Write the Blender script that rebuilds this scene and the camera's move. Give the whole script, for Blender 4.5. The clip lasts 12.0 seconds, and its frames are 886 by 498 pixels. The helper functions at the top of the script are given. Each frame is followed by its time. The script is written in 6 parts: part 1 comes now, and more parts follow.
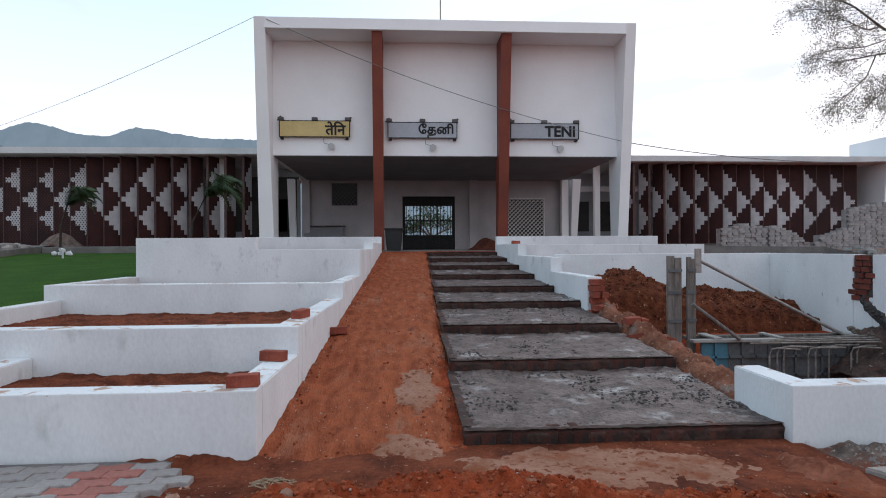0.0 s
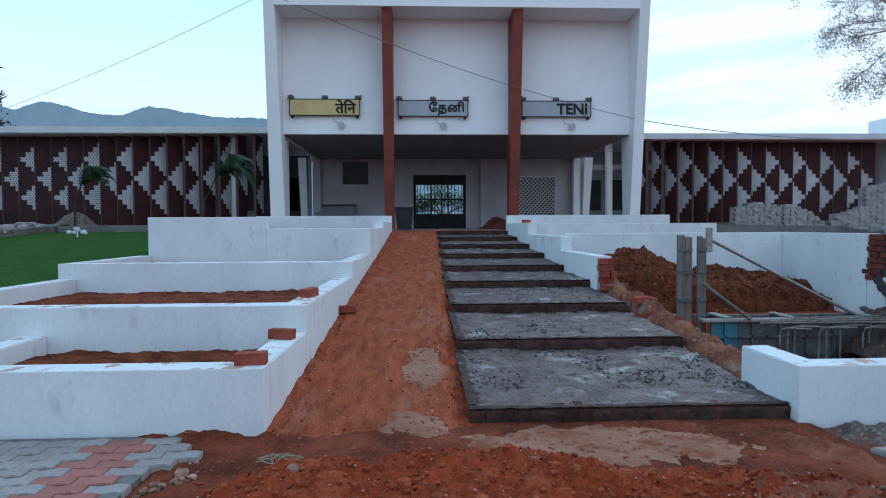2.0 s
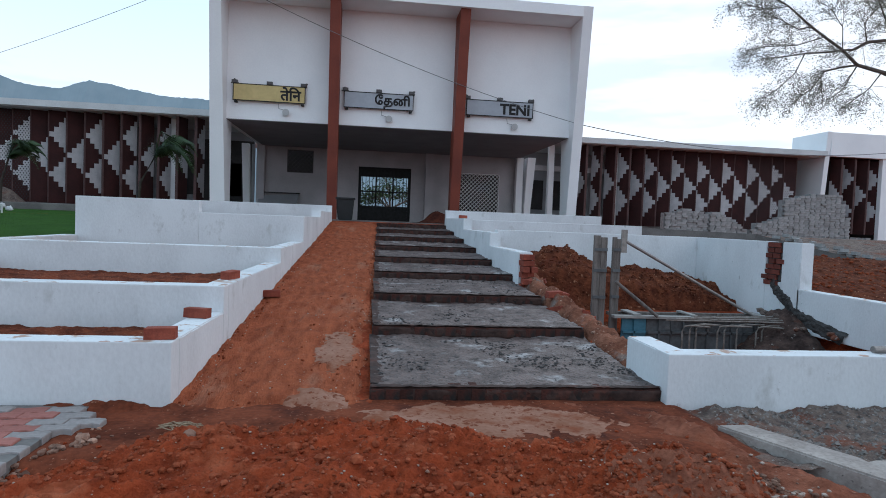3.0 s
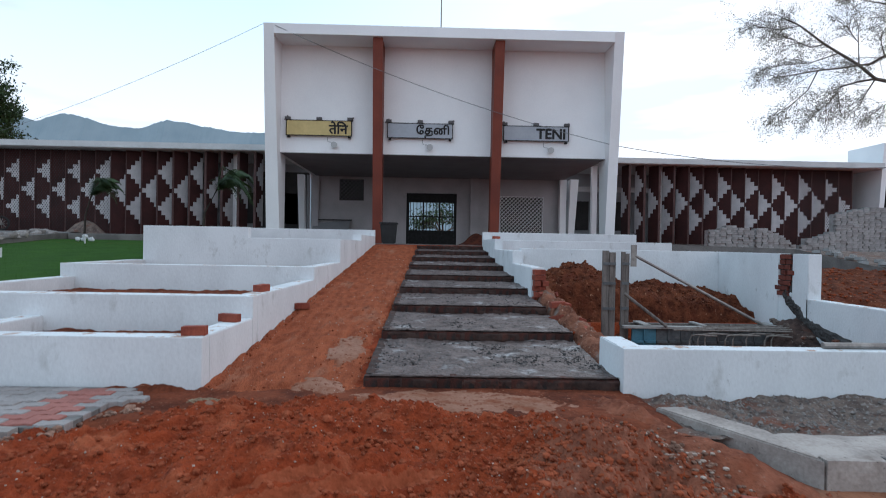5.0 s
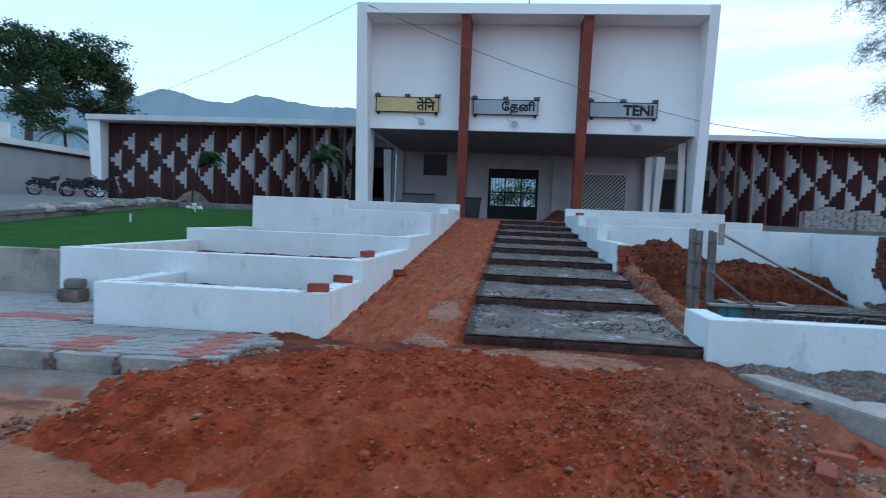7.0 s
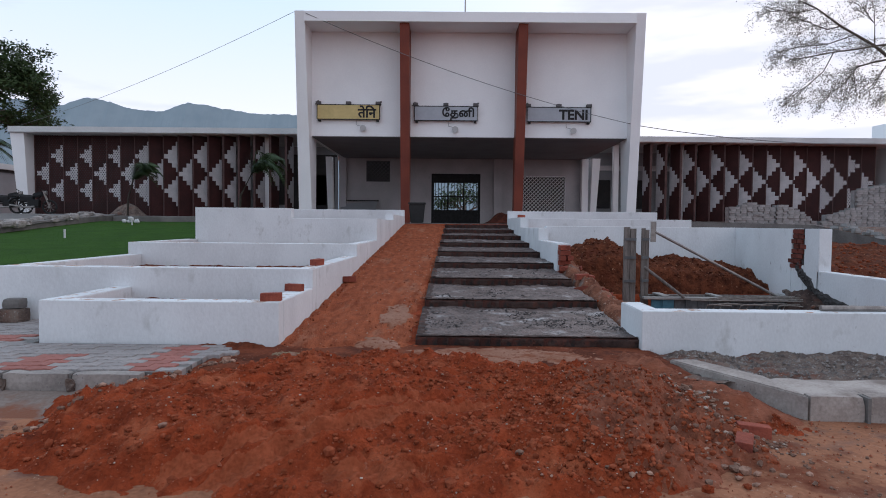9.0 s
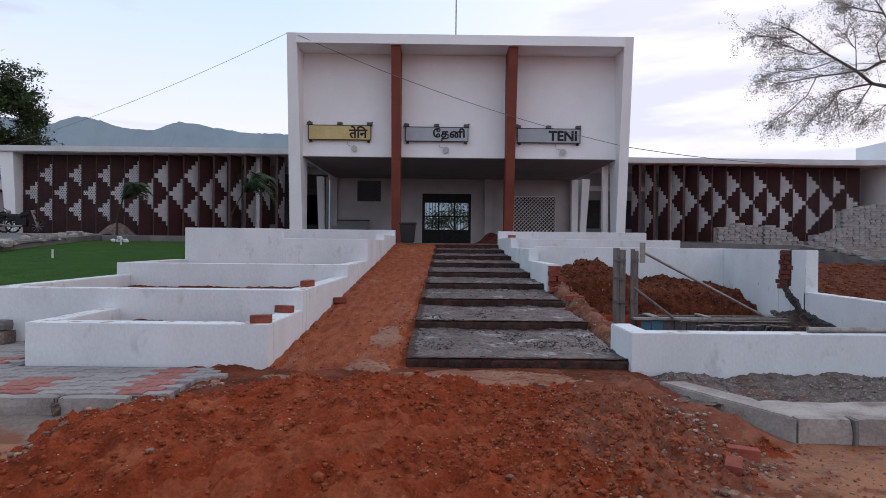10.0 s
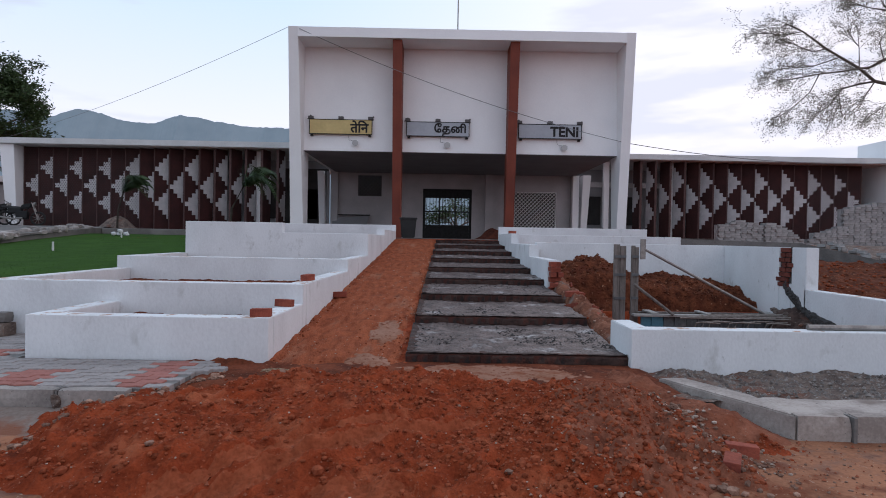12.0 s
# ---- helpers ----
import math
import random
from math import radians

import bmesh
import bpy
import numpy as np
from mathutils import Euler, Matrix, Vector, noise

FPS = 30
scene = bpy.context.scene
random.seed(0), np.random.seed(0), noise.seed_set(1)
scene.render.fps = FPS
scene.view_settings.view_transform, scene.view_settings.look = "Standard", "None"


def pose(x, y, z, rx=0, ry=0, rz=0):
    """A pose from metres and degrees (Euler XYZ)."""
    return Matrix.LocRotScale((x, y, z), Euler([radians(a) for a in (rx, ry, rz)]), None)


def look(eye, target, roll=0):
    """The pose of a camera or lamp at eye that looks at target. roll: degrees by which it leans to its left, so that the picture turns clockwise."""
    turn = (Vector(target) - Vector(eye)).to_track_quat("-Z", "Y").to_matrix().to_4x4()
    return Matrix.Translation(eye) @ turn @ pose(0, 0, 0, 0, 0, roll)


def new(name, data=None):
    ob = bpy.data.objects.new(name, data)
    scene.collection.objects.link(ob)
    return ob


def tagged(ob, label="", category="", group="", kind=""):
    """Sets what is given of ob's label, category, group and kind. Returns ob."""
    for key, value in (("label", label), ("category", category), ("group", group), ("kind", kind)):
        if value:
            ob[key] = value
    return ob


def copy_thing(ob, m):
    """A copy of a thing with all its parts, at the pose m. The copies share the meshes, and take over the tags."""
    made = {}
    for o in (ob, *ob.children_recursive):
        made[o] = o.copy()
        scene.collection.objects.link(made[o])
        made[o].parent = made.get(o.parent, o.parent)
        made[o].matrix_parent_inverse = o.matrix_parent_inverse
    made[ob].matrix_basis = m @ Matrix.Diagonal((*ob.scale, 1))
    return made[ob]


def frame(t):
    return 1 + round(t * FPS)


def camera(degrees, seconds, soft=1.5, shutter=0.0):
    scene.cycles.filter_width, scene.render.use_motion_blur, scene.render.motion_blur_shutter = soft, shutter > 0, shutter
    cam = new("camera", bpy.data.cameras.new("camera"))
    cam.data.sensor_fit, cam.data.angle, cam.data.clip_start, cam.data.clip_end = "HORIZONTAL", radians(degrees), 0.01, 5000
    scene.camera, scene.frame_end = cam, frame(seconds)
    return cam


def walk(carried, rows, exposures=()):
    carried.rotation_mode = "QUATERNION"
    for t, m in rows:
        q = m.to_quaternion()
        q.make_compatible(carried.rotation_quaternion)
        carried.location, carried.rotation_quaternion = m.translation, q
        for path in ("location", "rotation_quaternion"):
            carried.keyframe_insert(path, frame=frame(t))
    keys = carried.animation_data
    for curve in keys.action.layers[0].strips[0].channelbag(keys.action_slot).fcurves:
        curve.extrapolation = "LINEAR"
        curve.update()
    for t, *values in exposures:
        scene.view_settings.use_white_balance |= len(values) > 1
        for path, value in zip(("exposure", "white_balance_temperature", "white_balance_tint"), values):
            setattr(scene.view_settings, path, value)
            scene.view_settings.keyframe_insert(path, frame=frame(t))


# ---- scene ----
cam = camera(71.7, 12.0, soft=0.9, shutter=0.5)
PATH = [
    (0, (-0.452, -1.471, 1.457), (-0.324, 0.525, 1.453), -0.3),
    (0.5, (-0.455, -1.469, 1.445), (-0.32, 0.526, 1.384), -0.3),
    (1, (-0.442, -1.458, 1.441), (-0.308, 0.535, 1.346), -0.3),
    (1.5, (-0.441, -1.462, 1.452), (-0.305, 0.531, 1.365), -0.1),
    (2, (-0.405, -1.475, 1.462), (-0.316, 0.522, 1.389), -0.3),
    (2.2, (-0.316, -1.5, 1.455), (-0.239, 0.498, 1.441), 1.1),
    (2.5, (-0.247, -1.573, 1.434), (-0.099, 0.422, 1.405), 1.8),
    (2.8, (-0.13, -1.777, 1.428), (0.089, 0.21, 1.372), 0.5),
    (3, (-0.085, -1.847, 1.439), (0.168, 0.135, 1.35), 2.2),
    (3.2, (-0.046, -1.961, 1.453), (0.133, 0.03, 1.382), -0.2),
    (4.8, (0.523, -2.786, 1.395), (0.634, -0.789, 1.404), -1.4),
    (5, (0.585, -2.842, 1.362), (0.637, -0.843, 1.348), 1.0),
    (5.5, (0.626, -2.954, 1.377), (0.657, -0.957, 1.288), 0.6),
    (6, (0.491, -3.162, 1.344), (0.544, -1.166, 1.229), 0.4),
    (6.5, (0.414, -3.312, 1.337), (0.415, -1.314, 1.228), 0.9),
    (7, (0.362, -3.453, 1.314), (0.17, -1.465, 1.214), 2.3),
    (7.2, (0.341, -3.53, 1.273), (0.139, -1.548, 1.098), 0.8),
    (7.5, (0.35, -3.586, 1.324), (0.287, -1.592, 1.172), 2.2),
    (7.7, (0.289, -3.704, 1.298), (0.227, -1.71, 1.158), 0.9),
    (9.3, (0.337, -3.738, 1.353), (0.329, -1.739, 1.296), 0.6),
    (9.5, (0.321, -3.744, 1.369), (0.316, -1.745, 1.33), 0.6),
    (10, (0.336, -3.757, 1.36), (0.353, -1.758, 1.342), 0.6),
    (10.5, (0.346, -3.752, 1.355), (0.381, -1.753, 1.318), 0.6),
    (11, (0.346, -3.746, 1.36), (0.409, -1.748, 1.336), 0.7),
    (11.5, (0.346, -3.746, 1.359), (0.394, -1.747, 1.341), 0.9),
    (12, (0.335, -3.752, 1.355), (0.351, -1.753, 1.322), 1.0),
]
EXPOSURES = [(0.0, -0.16, 6350, 14), (1.0, -0.26, 5480, 8), (1.5, -0.22, 5120, 1), (2.2, -0.22, 5200, 4), (3.1, -0.2, 5800, 8), (4.9, -0.12, 5950, 10), (5.5, -0.18, 5280, 4), (6.05, -0.18, 5350, 5), (6.6, -0.24, 4900, 0), (7.6, 0.0, 5080, 0), (9.4, -0.39, 6250, 20), (12.0, -0.38, 6200, 19)]
walk(cam, [(t, look(eye, target, roll)) for t, eye, target, roll in PATH], EXPOSURES)

# ---- world and sun ----
world = bpy.data.worlds.new("sky")
world.use_nodes = True
scene.world = world
wn, wl = world.node_tree.nodes, world.node_tree.links
wn.clear()
sky = wn.new("ShaderNodeTexSky")
sky.sky_type, sky.sun_disc = "NISHITA", False
sky.sun_elevation, sky.sun_rotation = radians(28), radians(20)
tc = wn.new("ShaderNodeTexCoord")
mp = wn.new("ShaderNodeMapping")
mp.inputs["Scale"].default_value, mp.inputs["Location"].default_value = (1.0, 1.0, 5.0), (0.35, 0.0, 0.2)
cn = wn.new("ShaderNodeTexNoise")
cn.inputs["Scale"].default_value, cn.inputs["Detail"].default_value, cn.inputs["Roughness"].default_value = 2.5, 7, 0.5
cr = wn.new("ShaderNodeValToRGB")
cr.color_ramp.elements[0].position, cr.color_ramp.elements[0].color = 0.505, (0, 0, 0, 1)
cr.color_ramp.elements[1].position, cr.color_ramp.elements[1].color = 0.60, (0.85, 0.85, 0.85, 1)


def sky_math(op, a, b, clamp=False):
    m = wn.new("ShaderNodeMath")
    m.operation, m.use_clamp = op, clamp
    for k, v in enumerate((a, b)):
        if isinstance(v, float):
            m.inputs[k].default_value = v
        else:
            wl.new(v, m.inputs[k])
    return m.outputs[0]


def sky_mix(fac, a, b):
    m = wn.new("ShaderNodeMix")
    m.data_type = "RGBA"
    for k, v in ((0, fac), (6, a), (7, b)):
        if isinstance(v, (float, tuple)):
            m.inputs[k].default_value = v
        else:
            wl.new(v, m.inputs[k])
    return m.outputs[2]


sep = wn.new("ShaderNodeSeparateXYZ")
wl.new(tc.outputs["Generated"], sep.inputs[0])
# thin white veil near the horizon and the sun, clearer blue high up and away from it
height = sky_math("MULTIPLY", sky_math("SUBTRACT", sep.outputs["Z"], 0.10), 2.9, True)
away = sky_math("SUBTRACT", 0.70, sky_math("MULTIPLY", sep.outputs["X"], 1.3), True)
veil = sky_mix(sky_math("MULTIPLY", height, away, True), (10.95, 10.85, 10.95, 1), (6.0, 8.95, 10.6, 1))
bg = wn.new("ShaderNodeBackground")
SKY_STRENGTH = 0.125
bg.inputs["Strength"].default_value = SKY_STRENGTH
wo = wn.new("ShaderNodeOutputWorld")
wl.new(tc.outputs["Generated"], mp.inputs["Vector"])
wl.new(mp.outputs["Vector"], cn.inputs["Vector"])
wl.new(cn.outputs["Fac"], cr.inputs["Fac"])
clouded = sky_mix(cr.outputs["Color"], veil, (7.3, 8.0, 9.0, 1))
wl.new(sky_mix(0.92, sky.outputs["Color"], clouded), bg.inputs["Color"])
wl.new(bg.outputs["Background"], wo.inputs["Surface"])

sun = new("sun", bpy.data.lights.new("sun", "SUN"))
sun.data.energy, sun.data.angle, sun.data.color = 0.5, radians(24), (1.0, 0.96, 0.92)
sun.matrix_world = look((7, 22, 14), (0, 0, 0))

# ---- materials ----
MATS = {}


def mat(name, c1, c2=None, scale=3.0, rough=0.85, bump=0.15, bscale=45.0, metal=0.0, stain=None, stain_at=0.62, stain_scale=1.1, spec=0.3, stretch=(1, 1, 1), each=0.0, dirt=None, dirt_at=0.66, dirt_scale=6.0, specks=None, specks_at=0.60, specks_scale=45.0, top=None, top_at=0.55):
    """Two-scale procedural surface: broad variation, fine grain, optional stains, relief."""
    m = bpy.data.materials.new(name)
    m.use_nodes = True
    n, l = m.node_tree.nodes, m.node_tree.links
    b = n["Principled BSDF"]
    co = n.new("ShaderNodeTexCoord")
    ma = n.new("ShaderNodeMapping")
    ma.inputs["Scale"].default_value = stretch
    l.new(co.outputs["Object"], ma.inputs["Vector"])
    broad = n.new("ShaderNodeTexNoise")
    broad.inputs["Scale"].default_value, broad.inputs["Detail"].default_value = scale, 6
    fine = n.new("ShaderNodeTexNoise")
    fine.inputs["Scale"].default_value, fine.inputs["Detail"].default_value = bscale, 5
    for t in (broad, fine):
        l.new(ma.outputs["Vector"], t.inputs["Vector"])
    c2 = c2 or tuple(0.8 * v for v in c1)
    add = n.new("ShaderNodeMath")
    add.operation = "MULTIPLY_ADD"
    l.new(fine.outputs["Fac"], add.inputs[0])
    add.inputs[1].default_value = 0.5
    l.new(broad.outputs["Fac"], add.inputs[2])
    ramp = n.new("ShaderNodeValToRGB")
    ramp.color_ramp.elements[0].position, ramp.color_ramp.elements[0].color = 0.55, (*c2, 1)
    ramp.color_ramp.elements[1].position, ramp.color_ramp.elements[1].color = 0.92, (*c1, 1)
    l.new(add.outputs[0], ramp.inputs["Fac"])
    out = ramp.outputs["Color"]
    for stain, stain_at, stain_scale in ((stain, stain_at, stain_scale), (dirt, dirt_at, dirt_scale)):
        if not stain:
            continue
        st = n.new("ShaderNodeTexNoise")
        st.inputs["Scale"].default_value, st.inputs["Detail"].default_value, st.inputs["Roughness"].default_value = stain_scale, 8, 0.62
        l.new(ma.outputs["Vector"], st.inputs["Vector"])
        sr = n.new("ShaderNodeValToRGB")
        sr.color_ramp.elements[0].position, sr.color_ramp.elements[1].position = stain_at, stain_at + 0.12
        l.new(st.outputs["Fac"], sr.inputs["Fac"])
        mx = n.new("ShaderNodeMix")
        mx.data_type = "RGBA"
        l.new(sr.outputs["Color"], mx.inputs[0])
        l.new(out, mx.inputs[6])
        mx.inputs[7].default_value = (*stain, 1)
        out = mx.outputs[2]
    if specks:
        sp = n.new("ShaderNodeTexNoise")
        sp.inputs["Scale"].default_value, sp.inputs["Detail"].default_value, sp.inputs["Roughness"].default_value = specks_scale, 3, 0.6
        l.new(co.outputs["Object"], sp.inputs["Vector"])
        sq = n.new("ShaderNodeValToRGB")
        sq.color_ramp.elements[0].position, sq.color_ramp.elements[1].position = specks_at, specks_at + 0.06
        l.new(sp.outputs["Fac"], sq.inputs["Fac"])
        mx = n.new("ShaderNodeMix")
        mx.data_type = "RGBA"
        l.new(sq.outputs["Color"], mx.inputs[0])
        l.new(out, mx.inputs[6])
        mx.inputs[7].default_value = (*specks, 1)
        out = mx.outputs[2]
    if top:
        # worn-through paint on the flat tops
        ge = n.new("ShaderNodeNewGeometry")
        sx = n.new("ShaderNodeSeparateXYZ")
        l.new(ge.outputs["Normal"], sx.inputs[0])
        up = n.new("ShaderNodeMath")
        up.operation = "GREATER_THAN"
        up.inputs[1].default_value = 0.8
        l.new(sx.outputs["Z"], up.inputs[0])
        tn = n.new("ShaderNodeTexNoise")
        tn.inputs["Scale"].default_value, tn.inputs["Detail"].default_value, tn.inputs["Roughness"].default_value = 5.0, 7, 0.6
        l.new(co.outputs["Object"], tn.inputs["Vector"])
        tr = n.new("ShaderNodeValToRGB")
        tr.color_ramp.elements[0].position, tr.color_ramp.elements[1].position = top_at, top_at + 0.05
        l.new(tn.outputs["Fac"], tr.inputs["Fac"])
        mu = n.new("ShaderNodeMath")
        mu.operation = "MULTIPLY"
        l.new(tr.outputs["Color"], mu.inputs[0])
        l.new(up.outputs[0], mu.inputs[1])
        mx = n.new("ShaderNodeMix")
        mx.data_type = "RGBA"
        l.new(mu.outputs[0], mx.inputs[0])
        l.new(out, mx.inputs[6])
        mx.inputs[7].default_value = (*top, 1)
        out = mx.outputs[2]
    if each:
        oi = n.new("ShaderNodeObjectInfo")
        hv = n.new("ShaderNodeHueSaturation")
        mr = n.new("ShaderNodeMapRange")
        mr.inputs[3].default_value, mr.inputs[4].default_value = 1 - each, 1 + each
        l.new(oi.outputs["Random"], mr.inputs[0])
        l.new(mr.outputs[0], hv.inputs["Value"])
        l.new(out, hv.inputs["Color"])
        out = hv.outputs["Color"]
    l.new(out, b.inputs["Base Color"])
    b.inputs["Roughness"].default_value, b.inputs["Metallic"].default_value = rough, metal
    b.inputs["Specular IOR Level"].default_value = spec
    if bump:
        bp = n.new("ShaderNodeBump")
        bp.inputs["Strength"].default_value, bp.inputs["Distance"].default_value = bump, 0.05 if bump > 0.8 else 0.02
        l.new(add.outputs[0], bp.inputs["Height"])
        l.new(bp.outputs["Normal"], b.inputs["Normal"])
    MATS[name] = m
    return m


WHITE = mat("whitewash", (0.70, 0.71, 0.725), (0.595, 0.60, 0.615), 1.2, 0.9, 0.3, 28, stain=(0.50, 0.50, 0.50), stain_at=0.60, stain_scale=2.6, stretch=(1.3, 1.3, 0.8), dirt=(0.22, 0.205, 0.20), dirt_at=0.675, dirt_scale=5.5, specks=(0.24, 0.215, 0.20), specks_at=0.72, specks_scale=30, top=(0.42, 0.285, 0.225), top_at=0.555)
FACADE = mat("facade_paint", (0.86, 0.85, 0.855), (0.80, 0.79, 0.80), 0.7, 0.85, 0.05, 25, stain=(0.74, 0.73, 0.73), stain_at=0.66, stain_scale=0.5)
# paint toned down to carry the recess's shade in its base colour
PORCH_SHADED = mat("porch_paint_with_shade", (0.50, 0.47, 0.48), (0.40, 0.38, 0.385), 1.0, 0.85, 0.05, 25, stain=(0.36, 0.34, 0.33), stain_at=0.64, stain_scale=1.4)
# darker than the porch paint: the ceiling's shade is in the colour
SOFFIT_SHADED = mat("soffit_paint_with_shade", (0.26, 0.24, 0.25), (0.21, 0.19, 0.20), 1.0, 0.85, 0.05, 25, stain=(0.17, 0.155, 0.155), stain_at=0.6, stain_scale=0.7)
MAROON = mat("maroon_paint", (0.20, 0.046, 0.027), (0.145, 0.033, 0.021), 1.5, 0.6, 0.06, 30)
SCREEN_BROWN = mat("screen_brown", (0.050, 0.014, 0.013), (0.028, 0.009, 0.009), 2.0, 0.8, 0.2, 18)
# lighter copy of the screen brown: light catching the fin edges, as colour
SCREEN_FIN_LIT = mat("screen_fin_lit", (0.105, 0.058, 0.054), (0.06, 0.033, 0.031), 3.0, 0.8, 0.1, 18)
SCREEN_WHITE = mat("screen_white", (0.52, 0.50, 0.51), (0.42, 0.405, 0.415), 3.0, 0.85, 0.1, 20)
SOIL = mat("red_soil", (0.305, 0.058, 0.021), (0.155, 0.027, 0.010), 5.0, 1.0, 1.0, 38, stain=(0.36, 0.100, 0.046), stain_at=0.545, stain_scale=1.5, spec=0.1, specks=(0.38, 0.20, 0.13), specks_at=0.70, specks_scale=60, dirt=(0.110, 0.024, 0.012), dirt_at=0.60, dirt_scale=2.6)
RAMP_SOIL = mat("packed_red_soil", (0.35, 0.099, 0.045), (0.205, 0.051, 0.023), 4.5, 1.0, 1.0, 34, stain=(0.34, 0.14, 0.083), stain_at=0.565, stain_scale=1.5, spec=0.1, stretch=(2.2, 0.7, 1), dirt=(0.15, 0.040, 0.020), dirt_at=0.60, dirt_scale=3.0, specks=(0.42, 0.25, 0.18), specks_at=0.675, specks_scale=38)
BED_SOIL = mat("bed_soil", (0.20, 0.056, 0.028), (0.075, 0.021, 0.012), 5.0, 1.0, 1.0, 30, spec=0.1, specks=(0.33, 0.15, 0.09), specks_at=0.64, specks_scale=28)
ROAD = mat("dusty_road", (0.34, 0.15, 0.085), (0.17, 0.07, 0.041), 1.6, 1.0, 0.7, 30, stain=(0.135, 0.105, 0.095), stain_at=0.55, stain_scale=1.1, spec=0.1, specks=(0.36, 0.24, 0.18), specks_at=0.65, specks_scale=32, dirt=(0.15, 0.045, 0.024), dirt_at=0.56, dirt_scale=2.2)
WET_MORTAR = mat("wet_mortar", (0.158, 0.116, 0.106), (0.062, 0.042, 0.037), 4.5, 0.55, 1.0, 26, stain=(0.36, 0.335, 0.33), stain_at=0.565, stain_scale=2.6, stretch=(0.9, 1.2, 1), dirt=(0.034, 0.023, 0.020), dirt_at=0.56, dirt_scale=6.0, specks=(0.016, 0.011, 0.010), specks_at=0.61, specks_scale=22)
CEMENT = mat("cement", (0.19, 0.175, 0.165), (0.12, 0.11, 0.105), 2.0, 0.95, 0.3, 30, stain=(0.12, 0.11, 0.10), stain_at=0.6, stain_scale=2.5)
CONCRETE = mat("kerb_concrete", (0.34, 0.30, 0.275), (0.20, 0.175, 0.163), 2.5, 0.95, 0.4, 35, stain=(0.13, 0.11, 0.10), stain_at=0.58, stain_scale=2.0, specks=(0.09, 0.08, 0.075), specks_at=0.66, specks_scale=30)
PAVER = mat("grey_paver", (0.34, 0.305, 0.295), (0.25, 0.222, 0.213), 5.0, 0.95, 0.3, 45, each=0.08, stain=(0.20, 0.13, 0.10), stain_at=0.60, stain_scale=3.0)
PAVER_RED = mat("red_paver", (0.37, 0.15, 0.125), (0.28, 0.11, 0.09), 5.0, 0.95, 0.3, 45, each=0.08, stain=(0.20, 0.12, 0.09), stain_at=0.62, stain_scale=3.0)
BRICK = mat("burnt_brick", (0.30, 0.075, 0.045), (0.19, 0.045, 0.03), 9.0, 0.95, 0.5, 60, each=0.25)
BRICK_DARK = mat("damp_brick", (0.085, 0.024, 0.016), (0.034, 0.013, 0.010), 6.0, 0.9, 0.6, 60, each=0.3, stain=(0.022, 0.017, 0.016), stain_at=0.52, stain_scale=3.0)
BLOCK = mat("fly_ash_block", (0.33, 0.32, 0.315), (0.22, 0.215, 0.21), 6.0, 0.95, 0.3, 50, each=0.16)
ROOF = mat("roof_slab", (0.62, 0.62, 0.62), (0.5, 0.5, 0.5), 1.0, 0.9, 0.05, 30)
# near-black: shade of unlit rooms and holes as colour, also dark trim
DARK = mat("shade_and_dark_trim", (0.05, 0.045, 0.045), (0.03, 0.03, 0.03), 2.0, 0.9, 0.05, 30)
GREYWALL = mat("grey_plaster", (0.30, 0.30, 0.31), (0.24, 0.24, 0.25), 1.0, 0.9, 0.05, 30)
DARK_LATTICE = mat("dark_lattice", (0.12, 0.11, 0.11), (0.09, 0.085, 0.085), 4.0, 0.85, 0.05, 30)
IRON = mat("black_iron", (0.02, 0.02, 0.021), (0.012, 0.012, 0.012), 8.0, 0.5, 0.1, 40, metal=0.6)
STEEL = mat("galvanised_steel", (0.32, 0.30, 0.28), (0.2, 0.18, 0.17), 8.0, 0.5, 0.2, 40, metal=0.7)
REBAR = mat("rebar", (0.30, 0.265, 0.24), (0.15, 0.12, 0.10), 12.0, 0.7, 0.3, 60, metal=0.2)
SHUTTER_BLUE = mat("blue_shutter_plate", (0.07, 0.18, 0.24), (0.05, 0.12, 0.155), 3.0, 0.7, 0.3, 25, stain=(0.24, 0.22, 0.21), stain_at=0.61, stain_scale=2.5)
SHUTTER_GREY = mat("grey_shutter_plate", (0.125, 0.13, 0.135), (0.075, 0.074, 0.075), 3.0, 0.8, 0.3, 25, stain=(0.22, 0.20, 0.19), stain_at=0.62, stain_scale=2.5)
WOOD = mat("weathered_wood", (0.20, 0.175, 0.16), (0.095, 0.080, 0.072), 3.0, 0.9, 0.5, 30, stretch=(6, 6, 0.6), stain=(0.31, 0.295, 0.28), stain_at=0.60, stain_scale=2.0)
PLANK = mat("pale_plank", (0.38, 0.36, 0.34), (0.25, 0.23, 0.215), 3.0, 0.9, 0.4, 30, stretch=(0.6, 6, 6), stain=(0.15, 0.13, 0.12), stain_at=0.6, stain_scale=2.0)
SIGN_YELLOW = mat("sign_yellow", (0.60, 0.46, 0.20), (0.50, 0.38, 0.16), 2.0, 0.45, 0.03, 10)
SIGN_GREY = mat("sign_grey", (0.40, 0.42, 0.46), (0.34, 0.36, 0.40), 2.0, 0.4, 0.03, 10)
SIGN_BLACK = mat("sign_letter", (0.015, 0.013, 0.014), (0.01, 0.01, 0.01), 4.0, 0.5, 0.0, 10)
GRASS = mat("grass_blade", (0.031, 0.080, 0.009), (0.024, 0.062, 0.007), 3.0, 0.9, 0.0, 30, spec=0.1)
TURF = mat("turf", (0.034, 0.084, 0.009), (0.022, 0.060, 0.007), 1.6, 1.0, 0.5, 60, spec=0.1)
